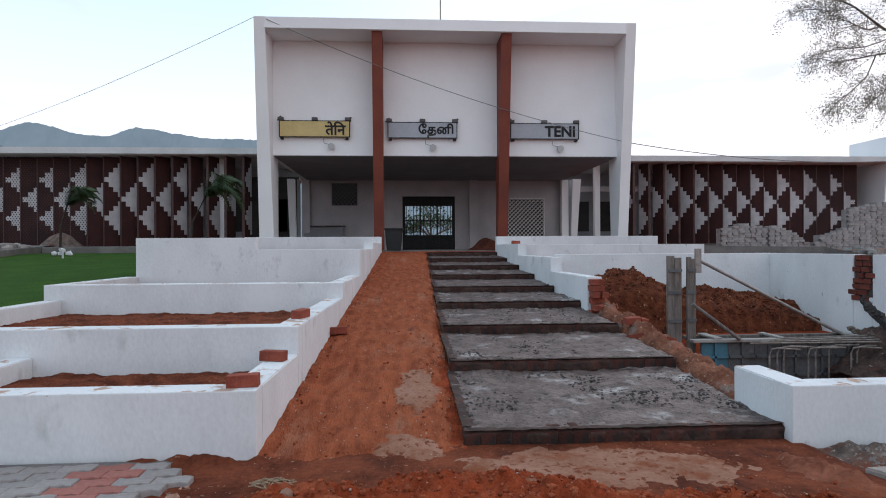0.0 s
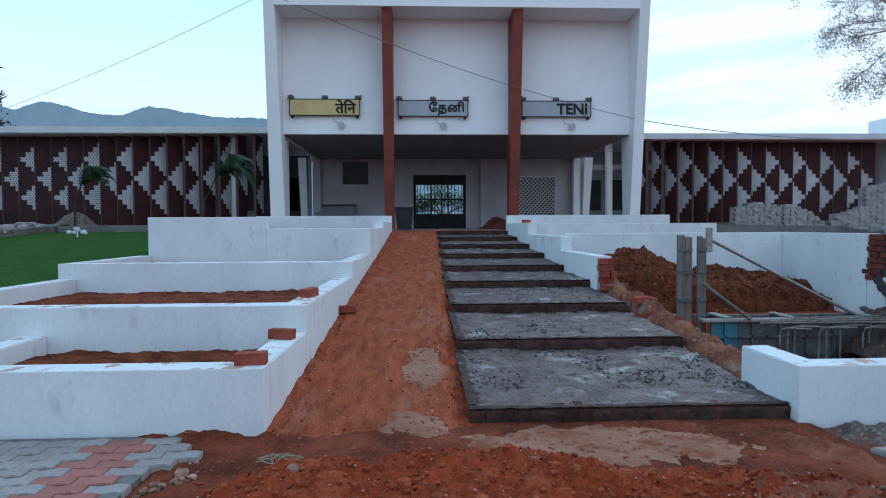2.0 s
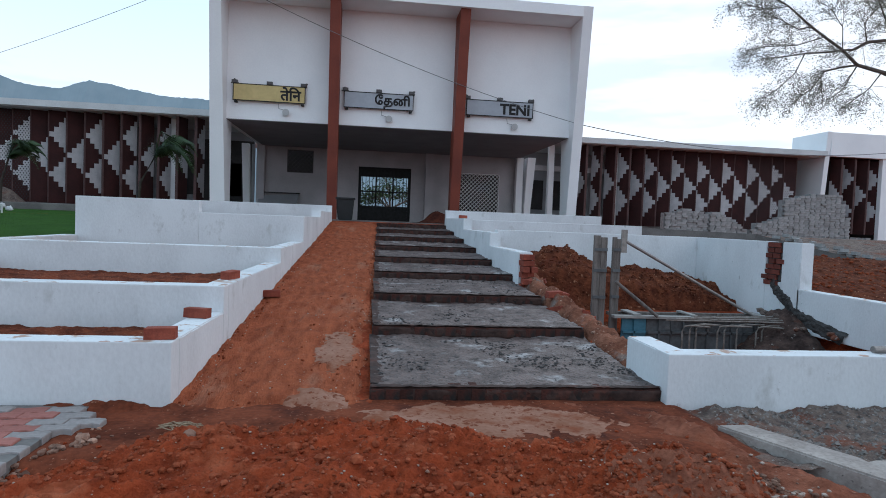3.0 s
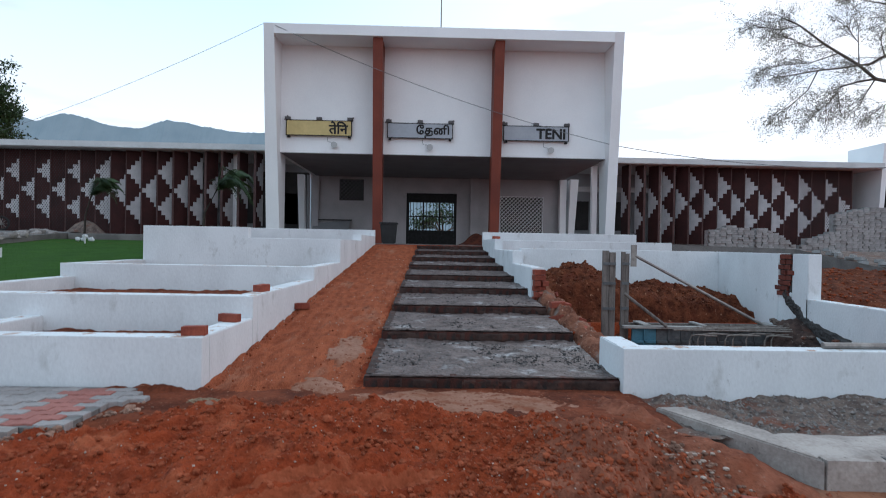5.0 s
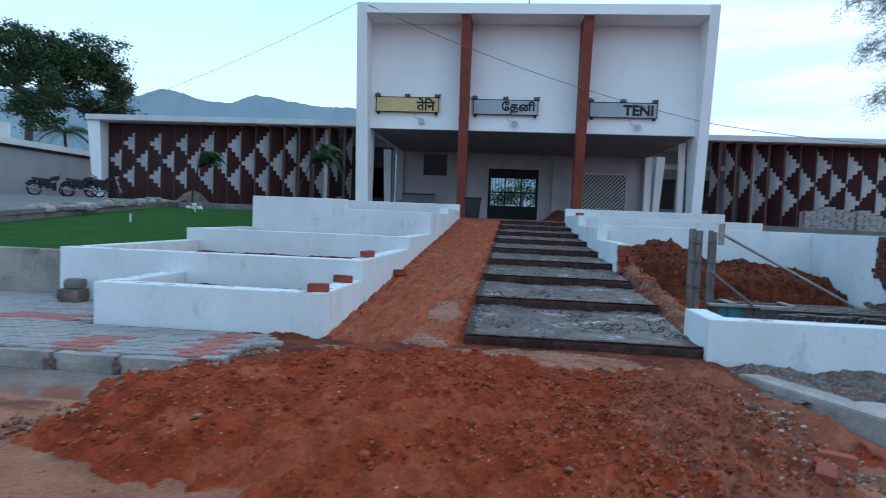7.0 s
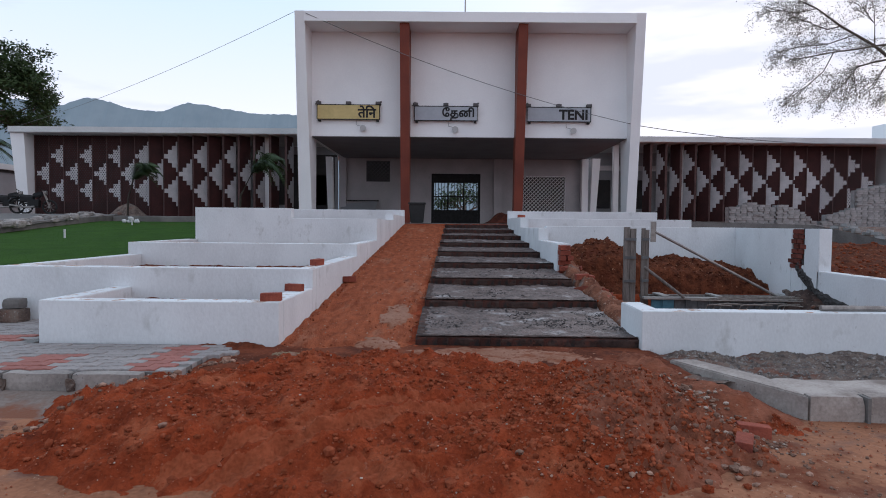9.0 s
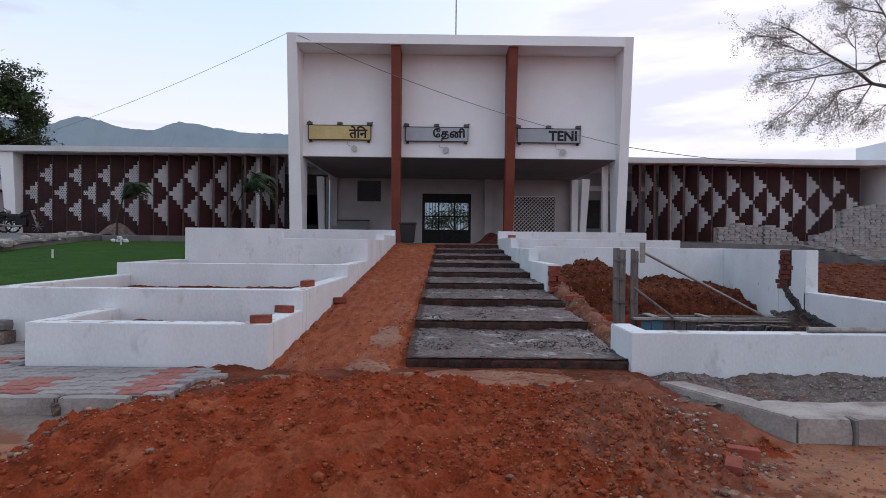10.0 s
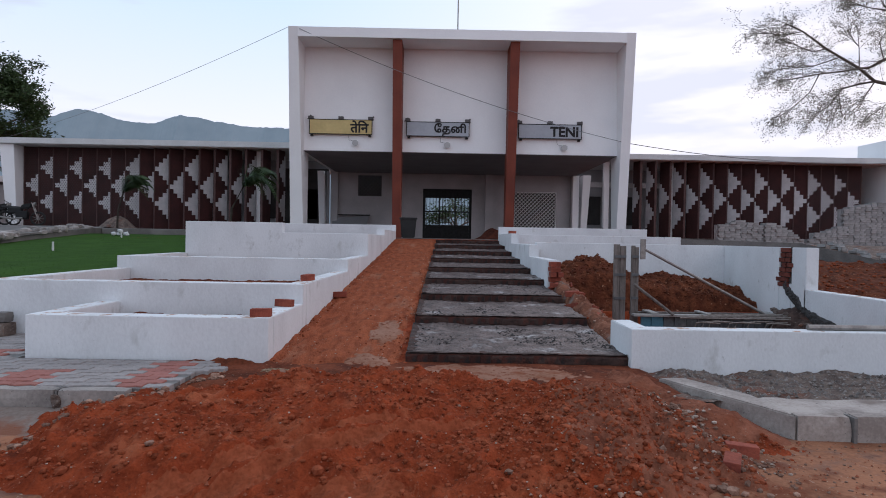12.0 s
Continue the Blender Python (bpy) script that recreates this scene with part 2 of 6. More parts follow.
LEAF = mat("leaf", (0.040, 0.072, 0.020), (0.018, 0.035, 0.010), 3.0, 0.7, 0.0, 30)
THORN_LEAF = mat("thorn_leaf", (0.33, 0.32, 0.26), (0.22, 0.21, 0.17), 3.0, 0.8, 0.0, 30)
BARK = mat("bark", (0.14, 0.115, 0.095), (0.08, 0.065, 0.055), 4.0, 0.95, 0.8, 25, stretch=(3, 3, 0.6))
PALM_BARK = mat("palm_bark", (0.055, 0.045, 0.036), (0.03, 0.025, 0.02), 6.0, 0.95, 0.8, 25)
# distance haze is mixed into the hills' own colour
HILL = mat("haze_tinted_hill", (0.275, 0.345, 0.385), (0.225, 0.295, 0.335), 0.004, 1.0, 0.0, 0.02)
RUBBLE = mat("rubble_stone", (0.36, 0.215, 0.155), (0.16, 0.080, 0.056), 9.0, 0.95, 0.5, 50, each=0.4)
CRACK_DARK = mat("damp_mortar", (0.075, 0.068, 0.066), (0.035, 0.031, 0.03), 8.0, 0.95, 0.6, 40)
GRAVEL = mat("grey_gravel", (0.19, 0.14, 0.115), (0.075, 0.052, 0.045), 6.0, 0.95, 0.9, 40, stain=(0.15, 0.05, 0.028), stain_at=0.52, stain_scale=1.3, specks=(0.30, 0.27, 0.25), specks_at=0.62, specks_scale=34)
BLACK_PLASTIC = mat("black_plastic", (0.025, 0.025, 0.026), (0.018, 0.018, 0.018), 5.0, 0.6, 0.1, 40)
RUBBER = mat("rubber", (0.02, 0.02, 0.02), (0.015, 0.015, 0.015), 5.0, 0.85, 0.1, 40)
LAMP_GREY = mat("lamp_grey", (0.5, 0.5, 0.5), (0.45, 0.45, 0.45), 5.0, 0.5, 0.0, 40)
ROPE = mat("rope", (0.36, 0.27, 0.18), (0.24, 0.17, 0.11), 20.0, 0.95, 0.3, 60)
CABLE = mat("cable", (0.20, 0.20, 0.21), (0.15, 0.15, 0.155), 5.0, 0.7, 0.0, 40)

GLASS = bpy.data.materials.new("window_glass")
GLASS.use_nodes = True
GLASS.node_tree.nodes["Principled BSDF"].inputs["Base Color"].default_value = (0.75, 0.8, 0.8, 1)
GLASS.node_tree.nodes["Principled BSDF"].inputs["Roughness"].default_value = 0.05
GLASS.node_tree.nodes["Principled BSDF"].inputs["Transmission Weight"].default_value = 1.0


# ---- mesh helpers ----
def box(bm, x0, x1, y0, y1, z0, z1, bev=0.0):
    vs = [bm.verts.new((x, y, z)) for x in (x0, x1) for y in (y0, y1) for z in (z0, z1)]
    q = [(0, 1, 3, 2), (4, 6, 7, 5), (0, 4, 5, 1), (2, 3, 7, 6), (0, 2, 6, 4), (1, 5, 7, 3)]
    fs = [bm.faces.new([vs[i] for i in f]) for f in q]
    if bev:
        es = list({e for f in fs for e in f.edges})
        bmesh.ops.bevel(bm, geom=es, offset=bev, segments=2, affect="EDGES", profile=0.6)
    return vs


def hexa(bm, lo, hi):
    """A solid between two quads with corners given in the same order."""
    a = [bm.verts.new(p) for p in lo]
    b = [bm.verts.new(p) for p in hi]
    bm.faces.new(a[::-1]), bm.faces.new(b)
    for i in range(4):
        bm.faces.new((a[i], a[(i + 1) % 4], b[(i + 1) % 4], b[i]))
    bmesh.ops.recalc_face_normals(bm, faces=bm.faces)


def tube(bm, pts, r, sides=6, r1=None):
    """A tube along a line of points, tapering from r to r1."""
    pts = [Vector(p) for p in pts]
    r1 = r if r1 is None else r1
    rings = []
    for i, p in enumerate(pts):
        d = (pts[min(i + 1, len(pts) - 1)] - pts[max(i - 1, 0)]).normalized()
        u = d.cross(Vector((0, 0, 1)) if abs(d.z) < 0.9 else Vector((1, 0, 0))).normalized()
        v = d.cross(u)
        rr = r + (r1 - r) * i / max(1, len(pts) - 1)
        rings.append([bm.verts.new(p + rr * (math.cos(6.2832 * k / sides) * u + math.sin(6.2832 * k / sides) * v)) for k in range(sides)])
    for a, b in zip(rings, rings[1:]):
        for k in range(sides):
            bm.faces.new((a[k], a[(k + 1) % sides], b[(k + 1) % sides], b[k]))
    bm.faces.new(rings[0][::-1]), bm.faces.new(rings[-1])


def lump(bm, c, r, seed=0, squash=0.7, sub=1):
    """A rough stone or clod."""
    res = bmesh.ops.create_icosphere(bm, subdivisions=sub, radius=1.0)
    for v in res["verts"]:
        k = 0.75 + 0.5 * noise.noise(v.co * 1.7 + Vector((seed * 7.3, seed * 1.9, seed)))
        v.co = Vector(c) + Vector((v.co.x * r * k, v.co.y * r * k, v.co.z * r * k * squash))


def rough_box(bm, x0, x1, y0, y1, z0, z1, amp=0.012, cell=0.09, seed=0.0):
    """A cast block with chipped, uneven faces."""
    cuts = [steps_of(a, b, cell) for a, b in ((x0, x1), (y0, y1), (z0, z1))]
    grid = {}

    def vert(i, j, k):
        if (i, j, k) not in grid:
            p = Vector((cuts[0][i], cuts[1][j], cuts[2][k]))
            ends = sum(q in (0, len(c) - 1) for q, c in zip((i, j, k), cuts))
            q = p * 9 + Vector((seed, seed * 3, 0))
            c = Vector(((x0 + x1) / 2, (y0 + y1) / 2, (z0 + z1) / 2))
            pull = amp * max(0, ends - 1) * (0.6 + 1.4 * max(0, noise.noise(q * 0.5)))
            d = Vector([math.copysign(1, v) for v in (c - p)])
            grid[(i, j, k)] = bm.verts.new(p + d * pull + amp * 0.5 * Vector((noise.noise(q), noise.noise(q + Vector((5, 0, 0))), noise.noise(q + Vector((0, 7, 0))))))
        return grid[(i, j, k)]
    n = [len(c) - 1 for c in cuts]
    for ax in range(3):
        u, v = [a for a in range(3) if a != ax]
        for side in (0, n[ax]):
            for i in range(n[u]):
                for j in range(n[v]):
                    ids = []
                    for di, dj in ((0, 0), (1, 0), (1, 1), (0, 1)):
                        t = [0, 0, 0]
                        t[ax], t[u], t[v] = side, i + di, j + dj
                        ids.append(vert(*t))
                    bm.faces.new(ids)
    bmesh.ops.recalc_face_normals(bm, faces=bm.faces)


def roughpart(name, material, parent, x0, x1, y0, y1, z0, z1, amp=0.012, seed=0.0, label=""):
    bm = bmesh.new()
    rough_box(bm, x0, x1, y0, y1, z0, z1, amp, 0.09, seed)
    return part(name, bm, material, parent, label)


def link_mesh(name, bm, material, smooth=False):
    me = bpy.data.meshes.new(name)
    bm.normal_update()
    bm.to_mesh(me)
    bm.free()
    me.materials.append(material)
    if smooth:
        for p in me.polygons:
            p.use_smooth = True
    return new(name, me)


def part(name, bm, material, parent, label="", smooth=False):
    ob = link_mesh(name, bm, material, smooth)
    ob.parent = parent
    if parent is not None:
        ob.matrix_parent_inverse = parent.matrix_basis.inverted()
    if label:
        ob["label"] = label
    return ob


def thing(name, label, category, at=(0, 0, 0), group="", kind=""):
    ob = new(name)
    ob.empty_display_size = 0.1
    ob.matrix_basis = Matrix.Translation(at)
    return tagged(ob, label, category, group, kind)


def solid(name, bm, material, label, category, group="", kind="", smooth=False):
    return tagged(link_mesh(name, bm, material, smooth), label, category, group, kind)


def boxpart(name, material, parent, x0, x1, y0, y1, z0, z1, bev=0.0, label=""):
    bm = bmesh.new()
    box(bm, x0, x1, y0, y1, z0, z1, bev)
    return part(name, bm, material, parent, label)


def sheet(name, xs, ys, h, material):
    """A height field on a grid."""
    nx = len(xs)
    verts = [(x, y, h(x, y)) for y in ys for x in xs]
    faces = [(j * nx + i, j * nx + i + 1, (j + 1) * nx + i + 1, (j + 1) * nx + i) for j in range(len(ys) - 1) for i in range(nx - 1)]
    me = bpy.data.meshes.new(name)
    me.from_pydata(verts, [], faces)
    me.materials.append(material)
    for p in me.polygons:
        p.use_smooth = True
    return new(name, me)


def steps_of(a, b, d):
    n = max(1, int(round((b - a) / d)))
    return [a + (b - a) * i / n for i in range(n + 1)]


def lerp(a, b, t):
    t = min(1.0, max(0.0, t))
    return a + (b - a) * t


def fbm(x, y, s=1.0, o=4):
    return noise.fractal((x * s, y * s, 3.3), 0.9, 2.0, o)


# ---- plan ----
ROAD_Z, TOP_Z = -0.20, 1.36
STEP_Y = [3.12] + [3.25 + 1.75 * i for i in range(1, 9)]
STEP_Z = [0.06, 0.245, 0.40, 0.555] + [0.09 + 0.152 * i for i in range(4, 9)]


def left_x(y):
    return lerp(-1.50, -1.12, (y - 2.9) / 14.5)


def step_left(y):
    return lerp(0.0, 0.26, (y - 3.2) / 14.0)


def step_right(y):
    return lerp(2.50, 2.42, (y - 3.2) / 14.0)


def ramp_z(y):
    return lerp(-0.05, TOP_Z - 0.05, (y - 2.6) / 14.6)


def lawn_z(x, y):
    return lerp(0.57, 1.325, (y - 5.0) / 15.0)


# ---- ground ----
def ground_z(x, y):
    if y < 1.75 or (x > 3.0 and y < 2.0):
        return ROAD_Z - 0.05
    if y > 17.6:
        return 1.22 if x < -5.9 else TOP_Z - 0.02
    if x > 2.6 and y < 3.0:
        return -0.25
    if x < -5.9:
        return lerp(-0.12, lawn_z(x, y) - 0.06, (y - 4.9) / 0.6)
    if x > 7.7:
        return lerp(-0.30, 0.60, (y - 3.5) / 9.0)
    if 2.75 < x < 7.4 and 3.4 < y < 8.6:
        return -0.95
    if x > 2.6:
        return -0.1
    if left_x(y) < x < 0.3:
        return ramp_z(y) - 0.03
    return -0.06


gx = [-3000, -1200, -500, -200, -100, -60, -40] + steps_of(-30, -9, 1.5) + steps_of(-8.7, 9.9, 0.3) + steps_of(10.5, 30, 1.5) + [40, 60, 100, 200, 500, 1200, 3000]
gy = [-3000, -800, -200, -60, -25] + steps_of(-12, -1, 1.0) + steps_of(-0.5, 18.5, 0.3) + steps_of(20, 40, 2) + [60, 100, 300, 1000, 3000]
tagged(sheet("ground", gx, gy, ground_z, SOIL), "bare red earth spread round the building", "ground", kind="structure")


def road_z(x, y):
    return ROAD_Z + 0.015 * fbm(x, y, 0.8) + 0.01 * fbm(x + 9, y, 3.0) - 0.02 * max(0, y - 0.8)


tagged(sheet("road", steps_of(-30, 30, 0.3), steps_of(-14, 1.75, 0.15), road_z, ROAD), "dusty unpaved road of packed tan earth", "road", kind="structure")


# tyre tracks on the heap: start, heading, length, half width, depth
TRACKS = ((-1.45, -0.41, 38.4, 2.6, 0.09, 0.06), (-1.30, -0.60, 39, 3.2, 0.09, 0.065), (-0.55, -0.29, 8, 1.3, 0.08, 0.04), (-1.9, 1.20, 27, 1.2, 0.07, 0.04), (-1.85, 0.87, 34, 1.25, 0.07, 0.04))


def in_track(x, y):
    for px, py, ang, ln, w, d in TRACKS:
        c, sn = math.cos(radians(ang)), math.sin(radians(ang))
        if 0 < (x - px) * c + (y - py) * sn < ln and abs((y - py) * c - (x - px) * sn) < 1.2 * w:
            return True
    return False


def mound_z(x, y):
    u, v = (x + 0.11) / 2.88, (y - 1.15) / 1.78
    r = math.sqrt(u * u + v * v) + 0.13 * fbm(x, y, 1.1) + 0.07 * fbm(x + 2, y, 4.0)
    k = max(0.0, 1 - max(0.0, r) ** 2.2)
    top = 0.30 * min(1.0, 1.5 * k) + 0.10 * k * fbm(x + 5, y + 2, 1.2)
    top += 0.12 * math.exp(-((x - 2.0) / 0.42) ** 2 - ((y - 1.55) / 0.38) ** 2)
    rut, calm = 0.0, 0.0
    for px, py, ang, ln, w, d in TRACKS:
        c, sn = math.cos(radians(ang)), math.sin(radians(ang))
        al, ac = (x - px) * c + (y - py) * sn, (y - py) * c - (x - px) * sn + 0.04 * math.sin(1.7 * x)
        fade = min(1.0, max(0.0, al / 0.3)) * min(1.0, max(0.0, (ln - al) / 0.5))
        q = ac / w
        floor = math.exp(-q ** 4) * fade
        lip = math.exp(-((abs(q) - 1.45) / 0.4) ** 2) * fade
        tread = 0.006 * math.tanh(3 * math.sin(70 * al + 3.5 * abs(q)))
        rut += d * (0.55 * lip - 0.8 * floor) + floor * tread
        calm = max(calm, 0.97 * floor)
    # the front of the heap is worn down below a crumbling bank
    d = -0.68 * (x + 0.35) + 0.73 * (y - 0.42) + 0.10 * fbm(x, y, 2.0)
    bank = min(1.0, max(0.0, d / 0.5))
    top -= 0.085 * min(1.0, 2 * k) * (1 - bank * bank * (3 - 2 * bank)) * min(1.0, max(0.0, (1.6 - x) / 0.8))
    rough = 0.034 * fbm(x, y, 3.2, 5) + 0.036 * fbm(x + 3, y, 8.0, 4) + 0.024 * fbm(x, y, 22.0, 3)
    side = min(1.0, max(0.0, (x - 0.9) / 0.9))
    rough *= (1 + 0.7 * side) * (1 - calm)
    return ROAD_Z - 0.045 + top + min(1.0, 3 * k) * (rut * (1 - 0.8 * side) + rough)


tagged(sheet("soil_mound", steps_of(-3.0, 3.7, 0.021), steps_of(-0.9, 3.1, 0.021), mound_z, SOIL), "low heap of loose red earth with tyre ruts", "soil mound")

TRACK = mat("pressed_soil", (0.32, 0.081, 0.036), (0.195, 0.046, 0.019), 5.0, 1.0, 0.7, 40, stain=(0.13, 0.030, 0.014), stain_at=0.60, stain_scale=8.0, spec=0.1)
for px, py, ang, ln, w, d in TRACKS:
    c, sn = math.cos(radians(ang)), math.sin(radians(ang))
    verts, faces, nw = [], [], 13
    for al in steps_of(0.1, ln - 0.15, 0.018):
        for i in range(nw):
            q = -1.15 + 2.3 * i / (nw - 1)
            x, y = px + al * c - q * w * sn, py + al * sn + q * w * c
            y -= 0.04 * math.sin(1.7 * x) / max(0.5, c)
            edge = max(0.0, abs(q) - 0.85 + 0.22 * fbm(x, y, 5.0)) + max(0.0, 0.35 - al) + max(0.0, al - ln + 0.7)
            verts.append((x, y, mound_z(x, y) + 0.015 - 0.08 * edge))
    for j in range(len(verts) // nw - 1):
        faces += [(j * nw + i, j * nw + i + 1, (j + 1) * nw + i + 1, (j + 1) * nw + i) for i in range(nw - 1)]
    me = bpy.data.meshes.new("tyre_track")
    me.from_pydata(verts, [], faces)
    me.materials.append(TRACK)
    tagged(new("tyre_track", me), "tyre track pressed into the red earth", "tyre track", "tyre tracks", "structure")

# ---- ramp and steps ----
def ramp_h(x, y):
    return ramp_z(y) - 0.12 * max(0.0, 1 - (y - 2.3) / 0.75) + 0.03 * fbm(x, 0.5 * y, 1.6) + 0.022 * fbm(x, y, 5.0) + 0.011 * fbm(x, y, 16.0) + 0.012 * math.exp(-((x + 0.75 + 0.06 * math.sin(0.9 * y)) / 0.05) ** 2) - 0.07 * max(0.0, 1 - (step_left(y) - x + 0.05 * fbm(y, 2, 1.3)) / 0.16)


rx = [i / 44 for i in range(45)]
ry = steps_of(2.3, 17.4, 0.05)
rv, nx = [], len(rx)
for y in ry:
    for k in rx:
        x = lerp(left_x(y) - 0.05, step_left(y) + 0.006, min(1.0, k / 0.977))
        rv.append((x, y, ramp_h(x, y) - (0.35 if k == 1.0 else 0.0)))
me = bpy.data.meshes.new("ramp")
me.from_pydata(rv, [], [(j * nx + i, j * nx + i + 1, (j + 1) * nx + i + 1, (j + 1) * nx + i) for j in range(len(ry) - 1) for i in range(nx - 1)])
me.materials.append(RAMP_SOIL)
for p in me.polygons:
    p.use_smooth = True
tagged(new("ramp", me), "packed red-earth ramp beside the steps", "ramp", kind="structure")

stairs = thing("steps", "wide steps of brick edging filled with wet grey mortar", "steps", kind="structure")
for i in range(9):
    y0 = STEP_Y[i]
    y1 = STEP_Y[i + 1] if i < 8 else 18.2
    x0, x1 = step_left(y0), step_right(y0)
    z0, z1 = STEP_Z[i] - 0.26, STEP_Z[i]
    ys = steps_of(y0 + 0.035, y1 + 0.05, 0.03 if i < 3 else 0.05)
    xs = steps_of(x0 + 0.01, x1, 0.03 if i < 3 else 0.05)
    nx = len(xs)
    verts, faces = [], []
    for y in ys:
        for x in xs:
            e = min(1.0, (y - ys[0]) / 0.12)
            rise = (STEP_Z[i + 1] - 0.112 - z1) * min(1.0, max(0.0, (y - y0 - 0.25) / (y1 - y0 - 0.25))) if i < 8 else 0.0
            verts.append((x, y, z1 + 0.009 + rise + e * (0.018 * fbm(x + 3 * i, y, 1.6) + 0.017 * fbm(0.6 * x, y + 3 * i, 7.0) + 0.011 * fbm(x, y, 17.0) + 0.016 * max(0.0, fbm(x + 7, y + i, 1.1)) * fbm(x, y, 9.0))))
    faces = [(j * nx + a, j * nx + a + 1, (j + 1) * nx + a + 1, (j + 1) * nx + a) for j in range(len(ys) - 1) for a in range(nx - 1)]
    me = bpy.data.meshes.new("tread")
    me.from_pydata(verts, [], faces)
    me.materials.append(WET_MORTAR)
    for p in me.polygons:
        p.use_smooth = True
    ob = new("tread", me)
    ob.parent = stairs
    boxpart("core", WET_MORTAR, stairs, x0 + 0.012, x1, y0 + 0.04, y1 + 0.05, z0, z1 - 0.012)

# ---- tier walls left ----
TH = 0.24


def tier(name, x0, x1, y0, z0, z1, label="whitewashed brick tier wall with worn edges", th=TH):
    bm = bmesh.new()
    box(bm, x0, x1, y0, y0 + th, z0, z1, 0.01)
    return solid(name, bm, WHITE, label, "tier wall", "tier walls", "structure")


LT = [(-4.14, 2.93, 0.457), (-5.72, 4.46, 0.714), (-5.74, 7.90, 0.936), (-5.55, 10.57, 1.44)]
tier("tier_wall_1", LT[0][0], left_x(2.93), 2.93, -0.1, 0.457)
tier("tier_wall_2", LT[1][0], left_x(4.46), 4.46, -0.1, 0.714)
tier("tier_wall_3", LT[2][0], left_x(7.9), 7.90, 0.1, 0.936)
tier("tier_wall_4", -3.3, left_x(10.57), 10.57, 0.3, 1.44)
tier("tier_wall_5", -5.55, -3.3, 10.57, 0.3, 1.67)
tier("tier_wall_6", -5.2, left_x(17.2), 17.2, 0.8, 1.80)


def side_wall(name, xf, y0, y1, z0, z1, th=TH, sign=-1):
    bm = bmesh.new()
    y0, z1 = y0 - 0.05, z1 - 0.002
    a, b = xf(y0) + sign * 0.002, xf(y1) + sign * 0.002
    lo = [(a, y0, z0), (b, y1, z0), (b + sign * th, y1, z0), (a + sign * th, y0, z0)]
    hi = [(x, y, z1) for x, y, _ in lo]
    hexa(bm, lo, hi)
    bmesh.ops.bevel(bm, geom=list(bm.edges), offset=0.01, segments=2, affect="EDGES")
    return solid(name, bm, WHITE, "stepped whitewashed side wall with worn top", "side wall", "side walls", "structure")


side_wall("side_wall_1", left_x, 2.93 + TH, 4.46, -0.1, 0.457)
side_wall("side_wall_2", left_x, 4.46 + TH, 7.90, -0.1, 0.714)
side_wall("side_wall_3", left_x, 7.90 + TH, 10.57, 0.1, 0.936)
side_wall("side_wall_4", left_x, 10.57 + TH, 14.0, 0.3, 1.44)
side_wall("side_wall_5", left_x, 14.0, 17.2, 0.3, 1.60)
side_wall("side_wall_6", lambda y: -4.14, 2.93 + TH, 4.46, -0.1, 0.457, sign=1)
side_wall("side_wall_7", lambda y: -5.72, 4.46 + TH, 7.90, -0.1, 0.714, sign=1)
side_wall("side_wall_8", lambda y: -5.74, 7.90 + TH, 10.57, 0.1, 0.936, sign=1)
side_wall("side_wall_9", lambda y: -5.55, 10.57 + TH, 17.2, 0.3, 1.67, sign=1)


def bed(name, x0, x1, y0, y1, z):
    def h(x, y):
        return z + 0.03 * fbm(x, y, 2.0) + 0.022 * fbm(x, y, 7.0) + 0.012 * fbm(x, y, 19.0)
    return tagged(sheet(name, steps_of(x0, x1, 0.04), steps_of(y0, y1, 0.04), h, BED_SOIL), "planting bed of crumbly red soil", "soil bed", "soil beds", "structure")


bed("soil_bed_1", -3.92, -1.7, 3.15, 4.48, 0.285)
bed("soil_bed_2", -5.5, -1.7, 4.68, 7.92, 0.50)
bed("soil_bed_3", -5.5, -1.6, 8.1, 10.6, 0.78)
bed("soil_bed_4", -5.3, -1.4, 10.8, 17.25, 1.39)

# ---- tier walls right ----
tier("tier_wall_7", step_right(3.0), 9.5, 3.02, -0.12, 0.39)
tier("tier_wall_8", 2.7, 7.46, 10.95, -0.5, 1.31)
tier("tier_wall_9", 2.7, 7.5, 14.3, 0.3, 1.52)
tier("tier_wall_10", step_right(17.2), 7.55, 17.4, 0.8, 1.80)
RX = step_right
side_wall("side_wall_10", RX, 3.02 + TH, 3.85, -0.12, 0.39, sign=1)
side_wall("side_wall_11", RX, 8.2, 10.6, -0.3, 0.98, sign=1)
side_wall("side_wall_12", RX, 10.6, 14.0, 0.2, 1.26, sign=1)
side_wall("side_wall_13", RX, 14.0, 17.4, 0.5, 1.55, sign=1)
side_wall("side_wall_14", lambda y: 7.22, 8.60, 10.95, -0.9, 1.31, sign=1)
side_wall("side_wall_15", lambda y: 7.22, 7.7, 8.12, -0.2, 1.31, sign=1)
side_wall("side_wall_16", lambda y: 7.22, 3.02 + TH, 7.7, -0.2, 0.52, sign=1)

# ---- portal building ----
portal = thing("station_building", "white two-storey station portal with splayed frame and maroon posts", "building")
BL, BR = -5.04, 7.24


def hex_part(name, material, lo, hi, label=""):
    bm = bmesh.new()
    hexa(bm, lo, hi)
    return part(name, bm, material, portal, label)


